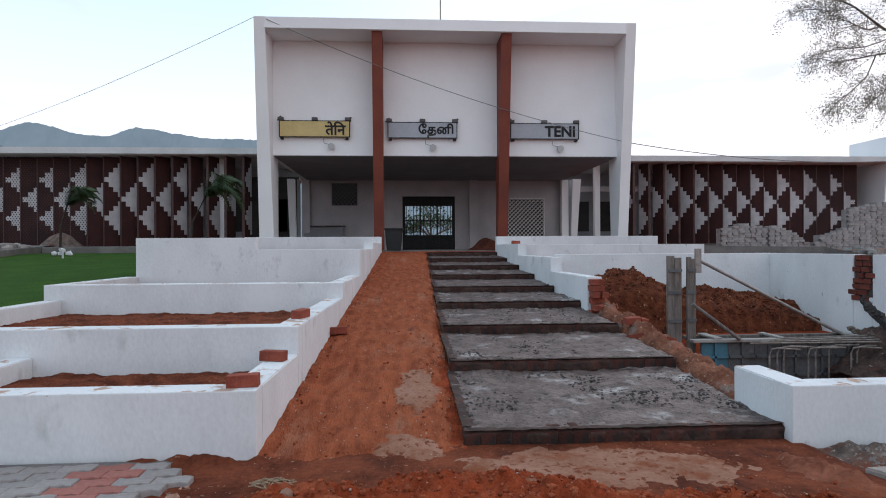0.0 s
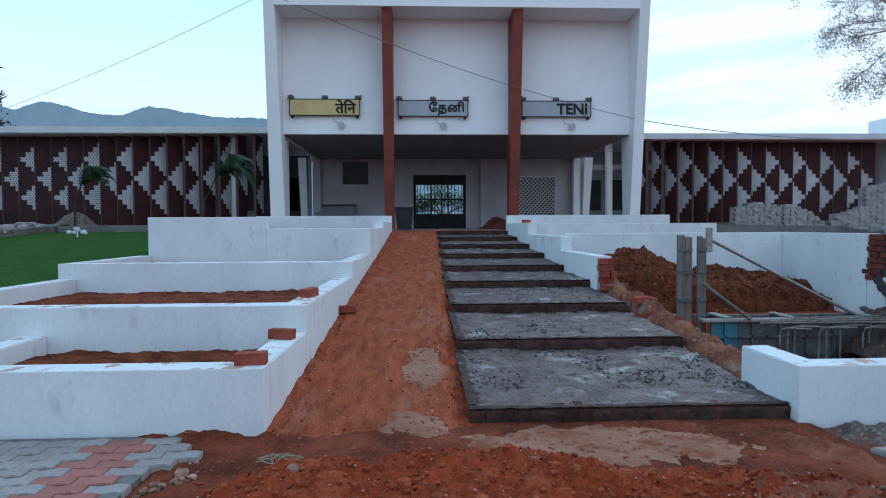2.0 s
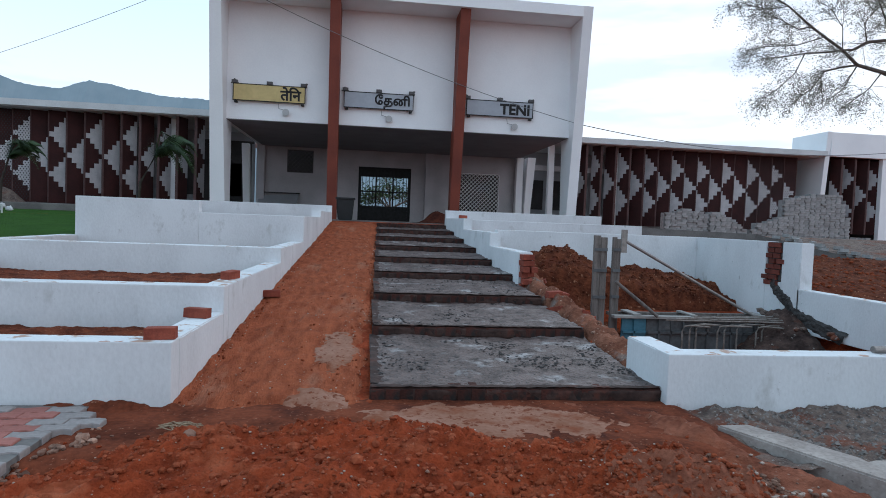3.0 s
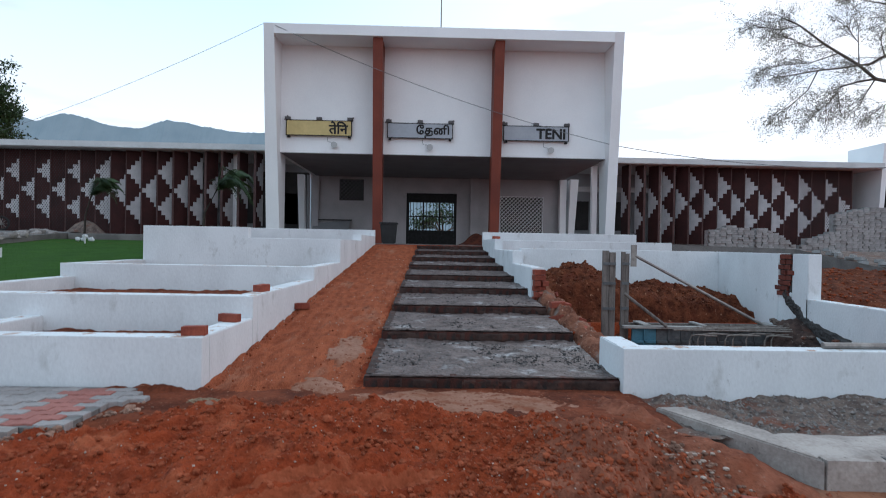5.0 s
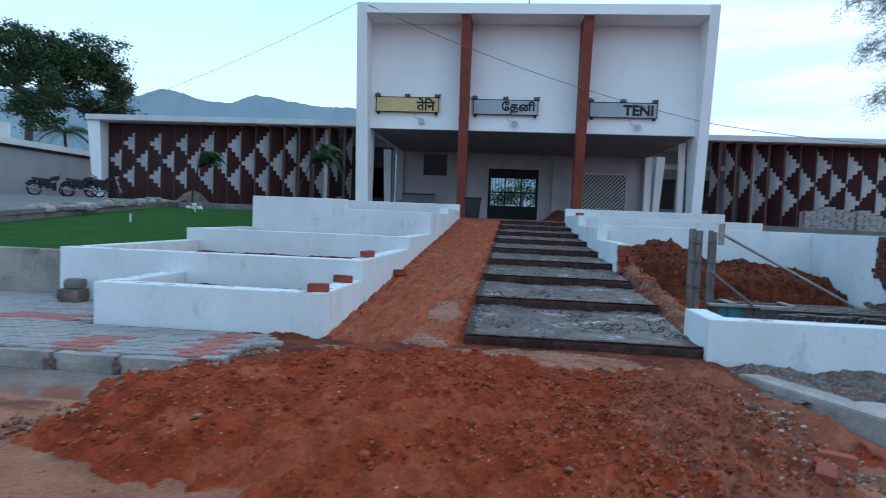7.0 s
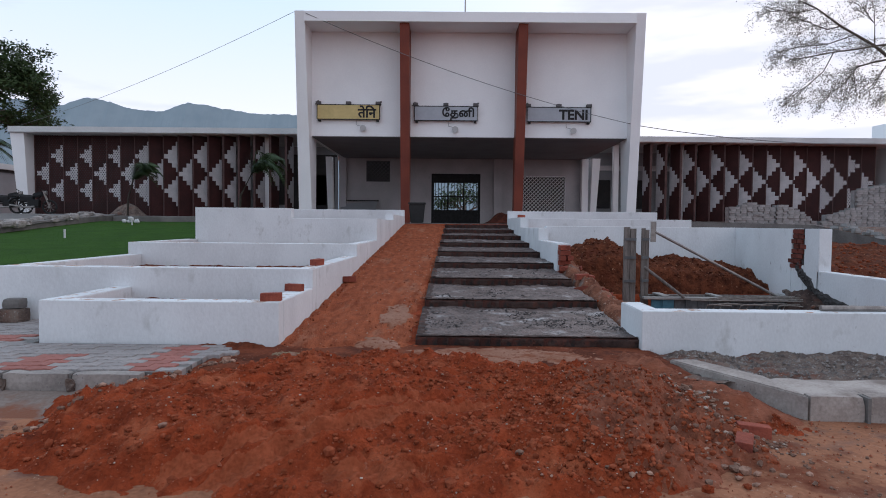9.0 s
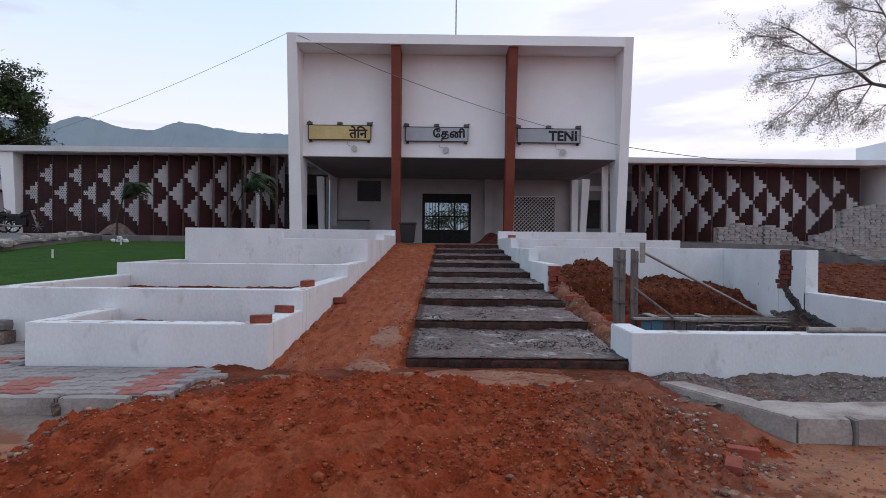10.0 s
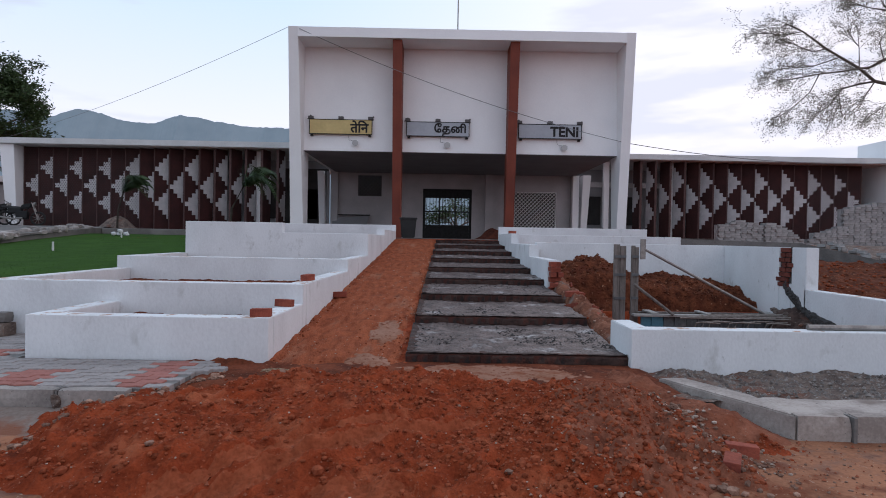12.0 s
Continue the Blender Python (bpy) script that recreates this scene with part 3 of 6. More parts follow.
# splayed legs: the frame leans out to the front and to the sides as it rises
FT, FB = 19.3, 20.8
hex_part("frame_leg", FACADE, [(-5.58, FB, TOP_Z - 0.1), (-5.06, FB, TOP_Z - 0.1), (-5.06, 21.5, TOP_Z - 0.1), (-5.58, 21.5, TOP_Z - 0.1)],
         [(-5.40, FT, 9.2), (-5.04, FT, 9.2), (-5.04, 21.5, 9.2), (-5.40, 21.5, 9.2)])
hex_part("frame_leg", FACADE, [(7.46, FB, TOP_Z - 0.1), (7.83, FB, TOP_Z - 0.1), (7.83, 21.5, TOP_Z - 0.1), (7.46, 21.5, TOP_Z - 0.1)],
         [(7.28, FT, 9.2), (7.63, FT, 9.2), (7.63, 21.5, 9.2), (7.28, 21.5, 9.2)])
boxpart("frame_beam", FACADE, portal, -5.04, 7.28, FT, 21.5, 8.83, 9.195)
boxpart("front_wall", FACADE, portal, -5.06, 7.44, 20.62, 20.9, 4.77, 8.84)
boxpart("upper_storey", FACADE, portal, -5.3, 7.5, 20.9, 28.6, 4.80, 9.15)
boxpart("soffit", SOFFIT_SHADED, portal, -5.06, 7.44, 20.64, 28.5, 4.75, 4.80)
for xa, xb in ((-1.50, -1.15), (2.95, 3.30)):
    hex_part("maroon_post", MAROON, [(xa, 20.55, TOP_Z - 0.1), (xb, 20.55, TOP_Z - 0.1), (xb, 21.0, TOP_Z - 0.1), (xa, 21.0, TOP_Z - 0.1)],
             [(xa, 19.45, 8.85), (xb, 19.45, 8.85), (xb, 20.7, 8.85), (xa, 20.7, 8.85)])
# porch rear wall with openings
BW = 28.5
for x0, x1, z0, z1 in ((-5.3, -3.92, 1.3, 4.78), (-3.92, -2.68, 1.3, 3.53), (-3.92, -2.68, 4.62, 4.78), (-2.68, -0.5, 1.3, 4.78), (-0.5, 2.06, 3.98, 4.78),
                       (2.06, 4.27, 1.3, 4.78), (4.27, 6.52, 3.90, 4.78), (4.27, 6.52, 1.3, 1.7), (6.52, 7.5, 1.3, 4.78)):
    boxpart("porch_wall", PORCH_SHADED, portal, x0, x1, BW, BW + 0.25, z0, z1)
boxpart("pilaster", PORCH_SHADED, portal, 2.75, 3.15, BW - 0.3, BW - 0.003, 1.3, 4.74)
boxpart("pilaster", PORCH_SHADED, portal, -5.3, -4.93, BW - 0.3, BW - 0.003, 1.3, 4.74)
bm = bmesh.new()
tube(bm, [(-5.42, 28.1, 1.3), (-5.42, 28.1, 4.74)], 0.08, 10)
part("drain_pipe", bm, GREYWALL, portal, "dark grey rainwater pipe")
boxpart("side_column", FACADE, portal, 7.26, 7.59, 28.0, 28.4, 1.3, 4.74)
hex_part("side_column", FACADE, [(7.66, 27.9, 1.3), (7.94, 27.9, 1.3), (7.94, 28.4, 1.3), (7.66, 28.4, 1.3)], [(7.72, 27.7, 4.74), (8.12, 27.7, 4.74), (8.12, 28.4, 4.74), (7.72, 28.4, 4.74)])
hex_part("side_column", FACADE, [(-5.79, 27.9, 1.3), (-5.51, 27.9, 1.3), (-5.51, 28.2, 1.3), (-5.79, 28.2, 1.3)], [(-5.92, 27.8, 4.74), (-5.60, 27.8, 4.74), (-5.60, 28.2, 4.74), (-5.92, 28.2, 4.74)])
tagged(portal)

platform = bmesh.new()
box(platform, -5.6, 8.1, 18.2, 42.0, 0.6, TOP_Z + 0.01)
solid("porch_floor", platform, CEMENT, "rough cement porch floor", "floor", kind="structure")

# ---- wings ----
def wing(x0, x1, y, label):
    w = thing("station_wing", label, "building", group="station wings")
    boxpart("roof", ROOF, w, x0, x1, y - 0.8, y + 10.6, 5.42, 5.68)
    boxpart("fascia", ROOF, w, x0, x1, y - 0.95, y - 0.803, 5.45, 5.71)
    boxpart("rear_wall", GREYWALL, w, x0, x1, y + 3.6, y + 3.8, 1.3, 5.42)
    boxpart("plinth", CEMENT, w, x0, x1, y - 0.2, y + 3.6, 1.0, 1.60)
    return w


YL, YR = 25.8, 27.4
wing_left = wing(-20.15, -5.6, YL, "long low wing with flat white roof and brown patterned screen")
wing_right = wing(8.1, 22.8, YR, "long low wing with flat white roof and brown screen behind blocks")
bm = bmesh.new()
hexa(bm, [(-19.95, YL - 0.5, 1.3), (-19.5, YL - 0.5, 1.3), (-19.5, YL + 4, 1.3), (-19.95, YL + 4, 1.3)], [(-20.15, YL - 0.8, 5.42), (-19.5, YL - 0.8, 5.42), (-19.5, YL + 4, 5.42), (-20.15, YL + 4, 5.42)])
part("end_wall", bm, FACADE, wing_left)
bm = bmesh.new()
hexa(bm, [(22.85, 27.05, 1.3), (23.1, 27.05, 1.3), (23.1, 29.2, 1.3), (22.85, 29.2, 1.3)], [(22.85, 26.6, 6.72), (23.1, 26.6, 6.72), (23.1, 29.2, 6.72), (22.85, 29.2, 6.72)])
part("end_leg", bm, FACADE, wing_right)
boxpart("end_header", FACADE, wing_right, 23.103, 34.0, 26.62, 26.95, 5.5, 6.70)
boxpart("roof", ROOF, wing_right, 23.103, 34.0, 26.953, 29.2, 6.35, 6.695)
# wall coloured near-black to stand for the unlit depth behind the screen
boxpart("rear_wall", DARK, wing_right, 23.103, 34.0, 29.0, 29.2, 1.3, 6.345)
boxpart("end_pier", FACADE, wing_right, 26.1, 28.6, 26.7, 26.94, 1.3, 5.497)
boxpart("lintel", SCREEN_BROWN, wing_right, 23.503, 34.0, YR + 0.2, YR + 0.35, 5.41, 6.35)
for x in (8.9, 10.52, 12.2):
    boxpart("column", FACADE, wing_right, x - 0.13, x + 0.13, YR + 0.2, YR + 0.5, 1.6, 5.42)
for x in (-8.4, -9.6):
    boxpart("column", FACADE, wing_left, x - 0.12, x + 0.12, YL + 0.2, YL + 0.5, 1.6, 5.42)
for w, y, x0 in ((wing_right, YR, 8.2), (wing_left, YL, -9.4)):
    for k in range(2):
        xa = x0 + 1.9 * k
        # flat near-black sheet, the window's unlit room put in as colour
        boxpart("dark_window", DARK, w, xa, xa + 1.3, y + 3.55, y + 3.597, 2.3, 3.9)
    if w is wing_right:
        boxpart("lintel", PORCH_SHADED, w, x0 - 0.1, x0 + 4.2, y + 0.9, y + 1.1, 4.2, 4.45)
# added dark panel over the rear wall, painting in the deep interior's shade
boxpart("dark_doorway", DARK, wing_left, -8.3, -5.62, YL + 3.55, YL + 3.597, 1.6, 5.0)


def screen(w, x_far, n, pitch, sign, yb, laced=6):
    """Upright panels that turn open towards the portal, each with stepped white half diamonds at its hinge edge."""
    wide = pitch - 0.015
    for k in range(n):
        xh = x_far + sign * pitch * (k + 1)
        f = max(0.0, (k - 5) / (n - 6))
        turn = radians(8 + 74 * f ** 1.0)
        ux, uy = -sign * math.cos(turn), -math.sin(turn)

        def at(u, o, z):
            return (xh + ux * u + sign * math.sin(turn) * o, yb + uy * u - math.cos(turn) * o, z)

        def slab(bm, u0, u1, o0, o1, z0, z1):
            hexa(bm, [at(u0, o1, z0), at(u1, o1, z0), at(u1, o0, z0), at(u0, o0, z0)], [at(u0, o1, z1), at(u1, o1, z1), at(u1, o0, z1), at(u0, o0, z1)])
        bm = bmesh.new()
        slab(bm, 0, wide, -0.07, 0, 1.6, 5.41)
        panel = part("screen_panel", bm, SCREEN_BROWN, w)
        half = 2 if k < laced else 3
        step = 0.205
        for zc in ((4.44, 2.80) if k % 2 else (3.60,)):
            bm = bmesh.new()
            pts = []
            for q in range(-half, half + 1):
                wd = (wide - 0.03) * (1 - abs(q) / (half + 0.75)) * (0.9 if k < laced else 1.0)
                pts += [(wd, zc + (q - 0.5) * step), (wd, zc + (q + 0.5) * step)]
            ring = [(0.0, pts[0][1])] + pts + [(0.0, pts[-1][1])]
            a = [bm.verts.new(at(u, 0.016, z)) for u, z in ring]
            b = [bm.verts.new(at(u, 0.0, z)) for u, z in ring]
            bm.faces.new(a)
            for i in range(len(ring)):
                bm.faces.new((a[i], b[i], b[(i + 1) % len(ring)], a[(i + 1) % len(ring)]))
            bmesh.ops.recalc_face_normals(bm, faces=bm.faces)
            part("half_diamond", bm, SCREEN_WHITE, panel, "white stepped half diamond")
        if k < laced + 2:
            # nothing is cut: flat dark diamonds paint the shade inside the perforations
            bm = bmesh.new()
            for r in range(44):
                for c in range(6):
                    u, z = 0.06 + c * 0.11 + (r % 2) * 0.055, 1.75 + r * 0.087
                    if u < wide - 0.04:
                        vs = [bm.verts.new(at(u + du, 0.020, z + dz)) for du, dz in ((0.026, 0), (0, 0.034), (-0.026, 0), (0, -0.034))]
                        bm.faces.new(vs)
            tagged(part("lattice_hole", bm, DARK, panel), kind="stuff")
        bm = bmesh.new()
        slab(bm, wide - 0.03, wide + 0.01, -0.09, 0.03, 1.6, 5.41)
        part("fin_edge", bm, SCREEN_FIN_LIT, panel)


screen(wing_left, -19.49, 19, 0.69, 1, YL)
screen(wing_right, 21.80, 18, 0.683, -1, YR, 2)
screen(wing_right, 34.0, 15, 0.683, -1, YR)

# ---- hills ----
RIDGE = ((-3200, 470), (-2250, 545), (-1824, 540), (-1737, 518), (-1615, 551), (-1543, 541), (-1409, 502), (-1352, 496), (-1280, 493), (-1161, 532), (-1081, 523), (-1000, 505), (-855, 486), (-666, 482), (-300, 430), (400, 300))


def ridge(x):
    for (xa, za), (xb, zb) in zip(RIDGE, RIDGE[1:]):
        if xa <= x <= xb:
            t = (x - xa) / (xb - xa)
            return za + (zb - za) * (0.5 * t + 0.5 * t * t * (3 - 2 * t)) + 5 * noise.noise((x * 0.02, 2, 0)) + 4 * noise.noise((x * 0.06, 9, 0))
    return 300


hx = steps_of(-3200, 300, 12)
me = bpy.data.meshes.new("hills")
nx = len(hx)
rows = [(0.0, 2500), (1.0, 2750), (0.0, 3000)]
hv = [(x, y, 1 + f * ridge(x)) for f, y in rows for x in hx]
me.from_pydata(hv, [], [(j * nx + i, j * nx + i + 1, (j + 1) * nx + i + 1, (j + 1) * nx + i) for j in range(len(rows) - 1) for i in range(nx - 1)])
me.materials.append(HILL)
tagged(new("backdrop", me), "distant hills tinted with painted blue haze", "hills", kind="structure")


# ---- porch fittings ----
def bars_between(bm, x0, x1, z0, z1, y, pitch, r):
    """A diamond lattice clipped to a rectangle."""
    w, h = x1 - x0, z1 - z0
    n = int((w + h) / pitch)
    for i in range(1, n):
        d = i * pitch
        a = (x0 + min(d, w), z0 + max(0, d - w))
        b = (x0 + max(0, d - h), z0 + min(d, h))
        tube(bm, [(a[0], y, a[1]), (b[0], y, b[1])], r, 4)
        tube(bm, [(x0 + x1 - a[0], y + r, a[1]), (x0 + x1 - b[0], y + r, b[1])], r, 4)


def grille(name, x0, x1, z0, z1, y, label, material, pitch=0.2, r=0.017):
    g = thing(name, label, "grille window", kind="structure")
    bm = bmesh.new()
    bars_between(bm, x0, x1, z0, z1, y, pitch, r)
    tagged(part("lattice", bm, material, g), kind="stuff")
    for a in ((x0, x0 + 0.03, z0, z1), (x1 - 0.03, x1, z0, z1), (x0 + 0.03, x1 - 0.03, z1 - 0.03, z1), (x0 + 0.03, x1 - 0.03, z0, z0 + 0.03)):
        boxpart("window_frame", material, g, a[0], a[1], y - 0.05, y + 0.05, a[2], a[3])
    # added near-black sheet stands for the darkness behind the lattice
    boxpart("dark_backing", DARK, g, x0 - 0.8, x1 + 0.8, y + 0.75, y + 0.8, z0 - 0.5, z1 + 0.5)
    return g


grille("window_1", -3.92, -2.68, 3.53, 4.62, 28.56, "small square opening with dark lattice", DARK_LATTICE)
grille("window_2", 4.27, 6.52, 1.7, 3.90, 28.56, "large opening with pale diamond lattice", FACADE)

gate = thing("entrance_gate", "dark iron entrance gate with barred glazed leaves", "gate")
GY = 28.55
for a in ((-0.5, -0.36, 1.36, 3.97), (1.92, 2.06, 1.36, 3.97), (-0.36, 1.92, 3.50, 3.97)):
    boxpart("gate_frame", IRON, gate, a[0], a[1], GY - 0.06, GY + 0.06, a[2], a[3])
for x in (-0.36, 1.30):
    boxpart("lower_panel", IRON, gate, x, x + 0.62, GY - 0.02, GY + 0.02, 1.37, 2.05)
boxpart("lower_panel", IRON, gate, 0.26, 1.30, GY + 0.0, GY + 0.04, 1.37, 2.05)
for i in range(14):
    x = -0.30 + i * 0.166
    bm = bmesh.new()
    tube(bm, [(x, GY, 2.0), (x, GY, 3.52)], 0.042 if i in (4, 9) else 0.016, 6)
    part("bar", bm, IRON, gate)
for z in (2.05, 2.78):
    boxpart("rail", IRON, gate, -0.36, 1.92, GY - 0.03, GY + 0.03, z - 0.03, z + 0.03)

board = thing("leaning_board", "dark board leaning on the porch wall", "board")
bm = bmesh.new()
hexa(bm, [(-5.2, 27.7, 1.38), (-3.5, 27.7, 1.38), (-3.5, 27.76, 1.38), (-5.2, 27.76, 1.38)], [(-5.2, 28.3, 2.35), (-3.3, 28.3, 2.5), (-3.3, 28.36, 2.5), (-5.2, 28.36, 2.35)])
part("panel", bm, GREYWALL, board)
boxpart("rim", DARK, board, -5.2, -3.25, 28.28, 28.4, 2.5, 2.55)

bin_ = thing("refuse_bin", "black plastic refuse bin beside the ramp head", "bin")
bm = bmesh.new()
hexa(bm, [(-1.0, 18.55, 1.36), (-0.54, 18.55, 1.36), (-0.54, 19.0, 1.36), (-1.0, 19.0, 1.36)], [(-1.06, 18.5, 2.06), (-0.48, 18.5, 2.06), (-0.48, 19.05, 2.06), (-1.06, 19.05, 2.06)])
bmesh.ops.bevel(bm, geom=list(bm.edges), offset=0.03, segments=2, affect="EDGES")
part("body", bm, BLACK_PLASTIC, bin_)
boxpart("rim", BLACK_PLASTIC, bin_, -1.09, -0.45, 18.47, 19.08, 2.05, 2.11, 0.015)


def porch_heap(x, y):
    k = math.exp(-((x - 2.45) / 0.5) ** 2 - ((y - 19.6) / 0.6) ** 2)
    return TOP_Z - 0.03 + 0.45 * k + 0.10 * k * fbm(x, y, 3.0, 5)


PORCH_SOIL = mat("dark_porch_soil", (0.085, 0.024, 0.014), (0.032, 0.011, 0.008), 5.0, 1.0, 1.0, 20, spec=0.1)
tagged(sheet("soil_heap", steps_of(1.2, 5.4, 0.07), steps_of(18.1, 21.3, 0.07), porch_heap, PORCH_SOIL), "small heap of red soil on the porch", "soil heap", "soil heaps")

# ---- name boards ----
def name_board(x0, x1, z0, z1, face, text, label, size, drop, bold, rim=0.0):
    y = 20.50
    b = thing("name_board", label, "sign", (x0, y, z0), "station name boards")
    boxpart("panel", face, b, x0 + 0.03, x1 - 0.03, y - 0.02, y + 0.02, z0 + 0.03, z1 - 0.03)
    for a in ((x0, x1, z0 + 0.012, z0 + 0.035), (x0, x1, z1 - 0.035, z1 - 0.012), (x0, x0 + 0.022, z0 + 0.035, z1 - 0.035), (x1 - 0.022, x1, z0 + 0.035, z1 - 0.035)):
        boxpart("rim", IRON, b, a[0], a[1], y - 0.035, y + 0.03, a[2], a[3])
    for k in (0.02, 0.5, 0.97):
        xk = lerp(x0, x1, k)
        boxpart("bracket", DARK_LATTICE, b, xk - 0.10, xk + 0.10, y - 0.02, 20.617, z1 + 0.002, z1 + 0.11, 0.01, "grey cement-smeared fixing")
    for k in (0.04, 0.96):
        xk = lerp(x0, x1, k)
        boxpart("clamp", IRON, b, xk - 0.05, xk + 0.05, y - 0.03, 20.617, z0 - 0.06, z0 - 0.002)
    for n, k in enumerate((0.0, 0.5, 1.0)):
        bm = bmesh.new()
        for q in range(4):
            lump(bm, (lerp(x0, x1, k) + (0.08 - 0.16 * k) * (q % 2) + 0.05 * (q - 1.5), 20.607, z1 + 0.02 + 0.05 * (q % 3)), 0.035 + 0.018 * ((q + n) % 3), 7 * n + q + x0, 0.9)
        for v in bm.verts:
            v.co.y = 20.607 + 0.3 * (v.co.y - 20.607)
        part("plaster_scar", bm, DARK_LATTICE, b, "chipped dark plaster round a fixing")
    verts, faces, pen = [], [], 0.0
    for glyph in text:
        cu = bpy.data.curves.new("lettering", "FONT")
        cu.body, cu.size, cu.extrude, cu.offset = glyph, size, 0.006, bold
        to = bpy.data.objects.new("lettering_curve", cu)
        scene.collection.objects.link(to)
        bpy.context.view_layer.update()
        deps = bpy.context.evaluated_depsgraph_get()
        gms = [bpy.data.meshes.new_from_object(to.evaluated_get(deps))]
        if rim:
            cu.fill_mode, cu.extrude, cu.bevel_depth, cu.bevel_resolution = "NONE", 0.0, rim, 1
            bpy.context.view_layer.update()
            gms.append(bpy.data.meshes.new_from_object(to.evaluated_get(bpy.context.evaluated_depsgraph_get())))
        bpy.data.objects.remove(to)
        lo, hi = min(v.co.x for g in gms for v in g.vertices), max(v.co.x for g in gms for v in g.vertices)
        for gm in gms:
            n = len(verts)
            verts += [(v.co.x - lo + pen, v.co.y, v.co.z) for v in gm.vertices]
            faces += [tuple(n + i for i in p.vertices) for p in gm.polygons]
        pen += hi - lo + 0.04 * size
    verts = [(x - pen, y, z) for x, y, z in verts]
    me = bpy.data.meshes.new("lettering")
    me.from_pydata(verts, [], faces)
    me.name = "lettering"
    me.materials.clear()
    me.materials.append(SIGN_BLACK)
    ob = new("lettering", me)
    ob.parent = b
    ob.matrix_parent_inverse = b.matrix_basis.inverted()
    ob.matrix_basis = pose(x1 - 0.12, y - 0.03, z0 + drop, 90)
    return b


name_board(-4.82, -2.34, 5.39, 6.00, SIGN_YELLOW, ("\u0924\u0947\u093f\u0928",), "yellow station name board with black Hindi lettering", 0.50, 0.10, 0.014)
name_board(-1.00, 1.49, 5.37, 5.97, SIGN_GREY, ("\u0bc7", "\u0ba4", "\u0ba9\u0bbf"), "grey station name board with black Tamil lettering", 0.42, 0.18, 0.0, 0.013)
name_board(3.42, 5.93, 5.36, 5.96, SIGN_GREY, ("TENI",), "grey station name board with black Latin lettering", 0.53, 0.115, 0.018)
for x, z in ((-3.0, 5.1), (0.62, 5.08), (5.25, 5.06)):
    lamp = thing("flood_light", "small round grey flood light under a name board", "lamp", (x, 20.5, z), "flood lights")
    bm = bmesh.new()
    tube(bm, [(x, 20.617, z), (x, 20.46, z - 0.03)], 0.10, 14, 0.12)
    part("housing", bm, LAMP_GREY, lamp)
    bm = bmesh.new()
    tube(bm, [(x - 0.28, 20.60, z + 0.28), (x - 0.26, 20.57, z + 0.1), (x - 0.05, 20.60, z + 0.06)], 0.008, 5)
    part("wire", bm, CABLE, lamp)

# ---- antenna and overhead cables ----
ant = thing("roof_antenna", "thin steel antenna pole on the roof", "antenna", (1.0, 22, 9.15))
bm = bmesh.new()
tube(bm, [(1.0, 22, 9.14), (1.0, 22, 12.2)], 0.03, 6)
part("pole", bm, STEEL, ant)


def cable(a, b, sag, label, r=0.012):
    bm = bmesh.new()
    a, b = Vector(a), Vector(b)
    tube(bm, [a.lerp(b, i / 24) - Vector((0, 0, sag * 4 * (i / 24) * (1 - i / 24))) for i in range(25)], r, 5)
    return solid("cable", bm, CABLE, label, "cable", "overhead cables")


cable((-5.38, 19.32, 9.18), (-24.0, 30.0, 6.3), 0.35, "thin black cable strung from the roof corner", 0.008)
cable((-4.98, 19.28, 9.1), (7.62, 20.1, 5.2), 0.35, "thin black cable hung slack across the facade")
cable((7.62, 20.1, 5.2), (27.0, 26.0, 5.9), 0.6, "thin black cable running off beside the wing", 0.015)

# ---- lawn ----
tagged(sheet("lawn", steps_of(-13.6, -5.75, 0.4), steps_of(5.0, 21.2, 0.5), lawn_z, TURF), "close-mown green lawn", "lawn", kind="structure")
rng = random.Random(5)
verts, faces = [], []
for i in range(30000):
    x, y = -5.8 - 7.4 * rng.random() ** 1.2, 5.1 + 15.9 * rng.random() ** 1.2
    z, h, a, w = lawn_z(x, y), rng.uniform(0.004, 0.012), rng.uniform(0, 6.28), rng.uniform(0.006, 0.014)
    c, sn = math.cos(a), math.sin(a)
    n = len(verts)
    verts += [(x - w * c, y - w * sn, z - 0.01), (x + w * c, y + w * sn, z - 0.01), (x + 0.03 * sn, y - 0.03 * c, z + h)]
    faces.append((n, n + 1, n + 2))
me = bpy.data.meshes.new("grass")
me.from_pydata(verts, [], faces)
me.materials.append(GRASS)
tagged(new("grass", me), "short green blades of lawn grass", "grass", kind="stuff")

border = thing("lawn_kerb", "rough cement kerb and rubble round the lawn", "kerb", kind="structure")
boxpart("kerb_run", CEMENT, border, -13.3, -5.6, 21.2, 21.5, 0.9, 1.56, 0.03)
EDGE = ((-10.2, 5.0, 0.85), (-11.4, 10.5, 1.12), (-12.5, 16.0, 1.34), (-13.4, 21.5, 1.58))
for (xa, ya, za), (xb, yb, zb) in zip(EDGE, EDGE[1:]):
    bm = bmesh.new()
    hexa(bm, [(xa, ya, 0.2), (xb, yb, 0.2), (xb - 0.28, yb, 0.2), (xa - 0.28, ya, 0.2)], [(xa, ya, za), (xb, yb, zb), (xb - 0.28, yb, zb), (xa - 0.28, ya, za)])
    part("kerb_run", bm, CEMENT, border)


def yard_z(x, y):
    return lerp(0.72, 1.50, (y - 5) / 15.0) + 0.12 * min(1.0, max(0.0, (y - 20.5) / 1.5)) + 0.015 * fbm(x, y, 1.5)


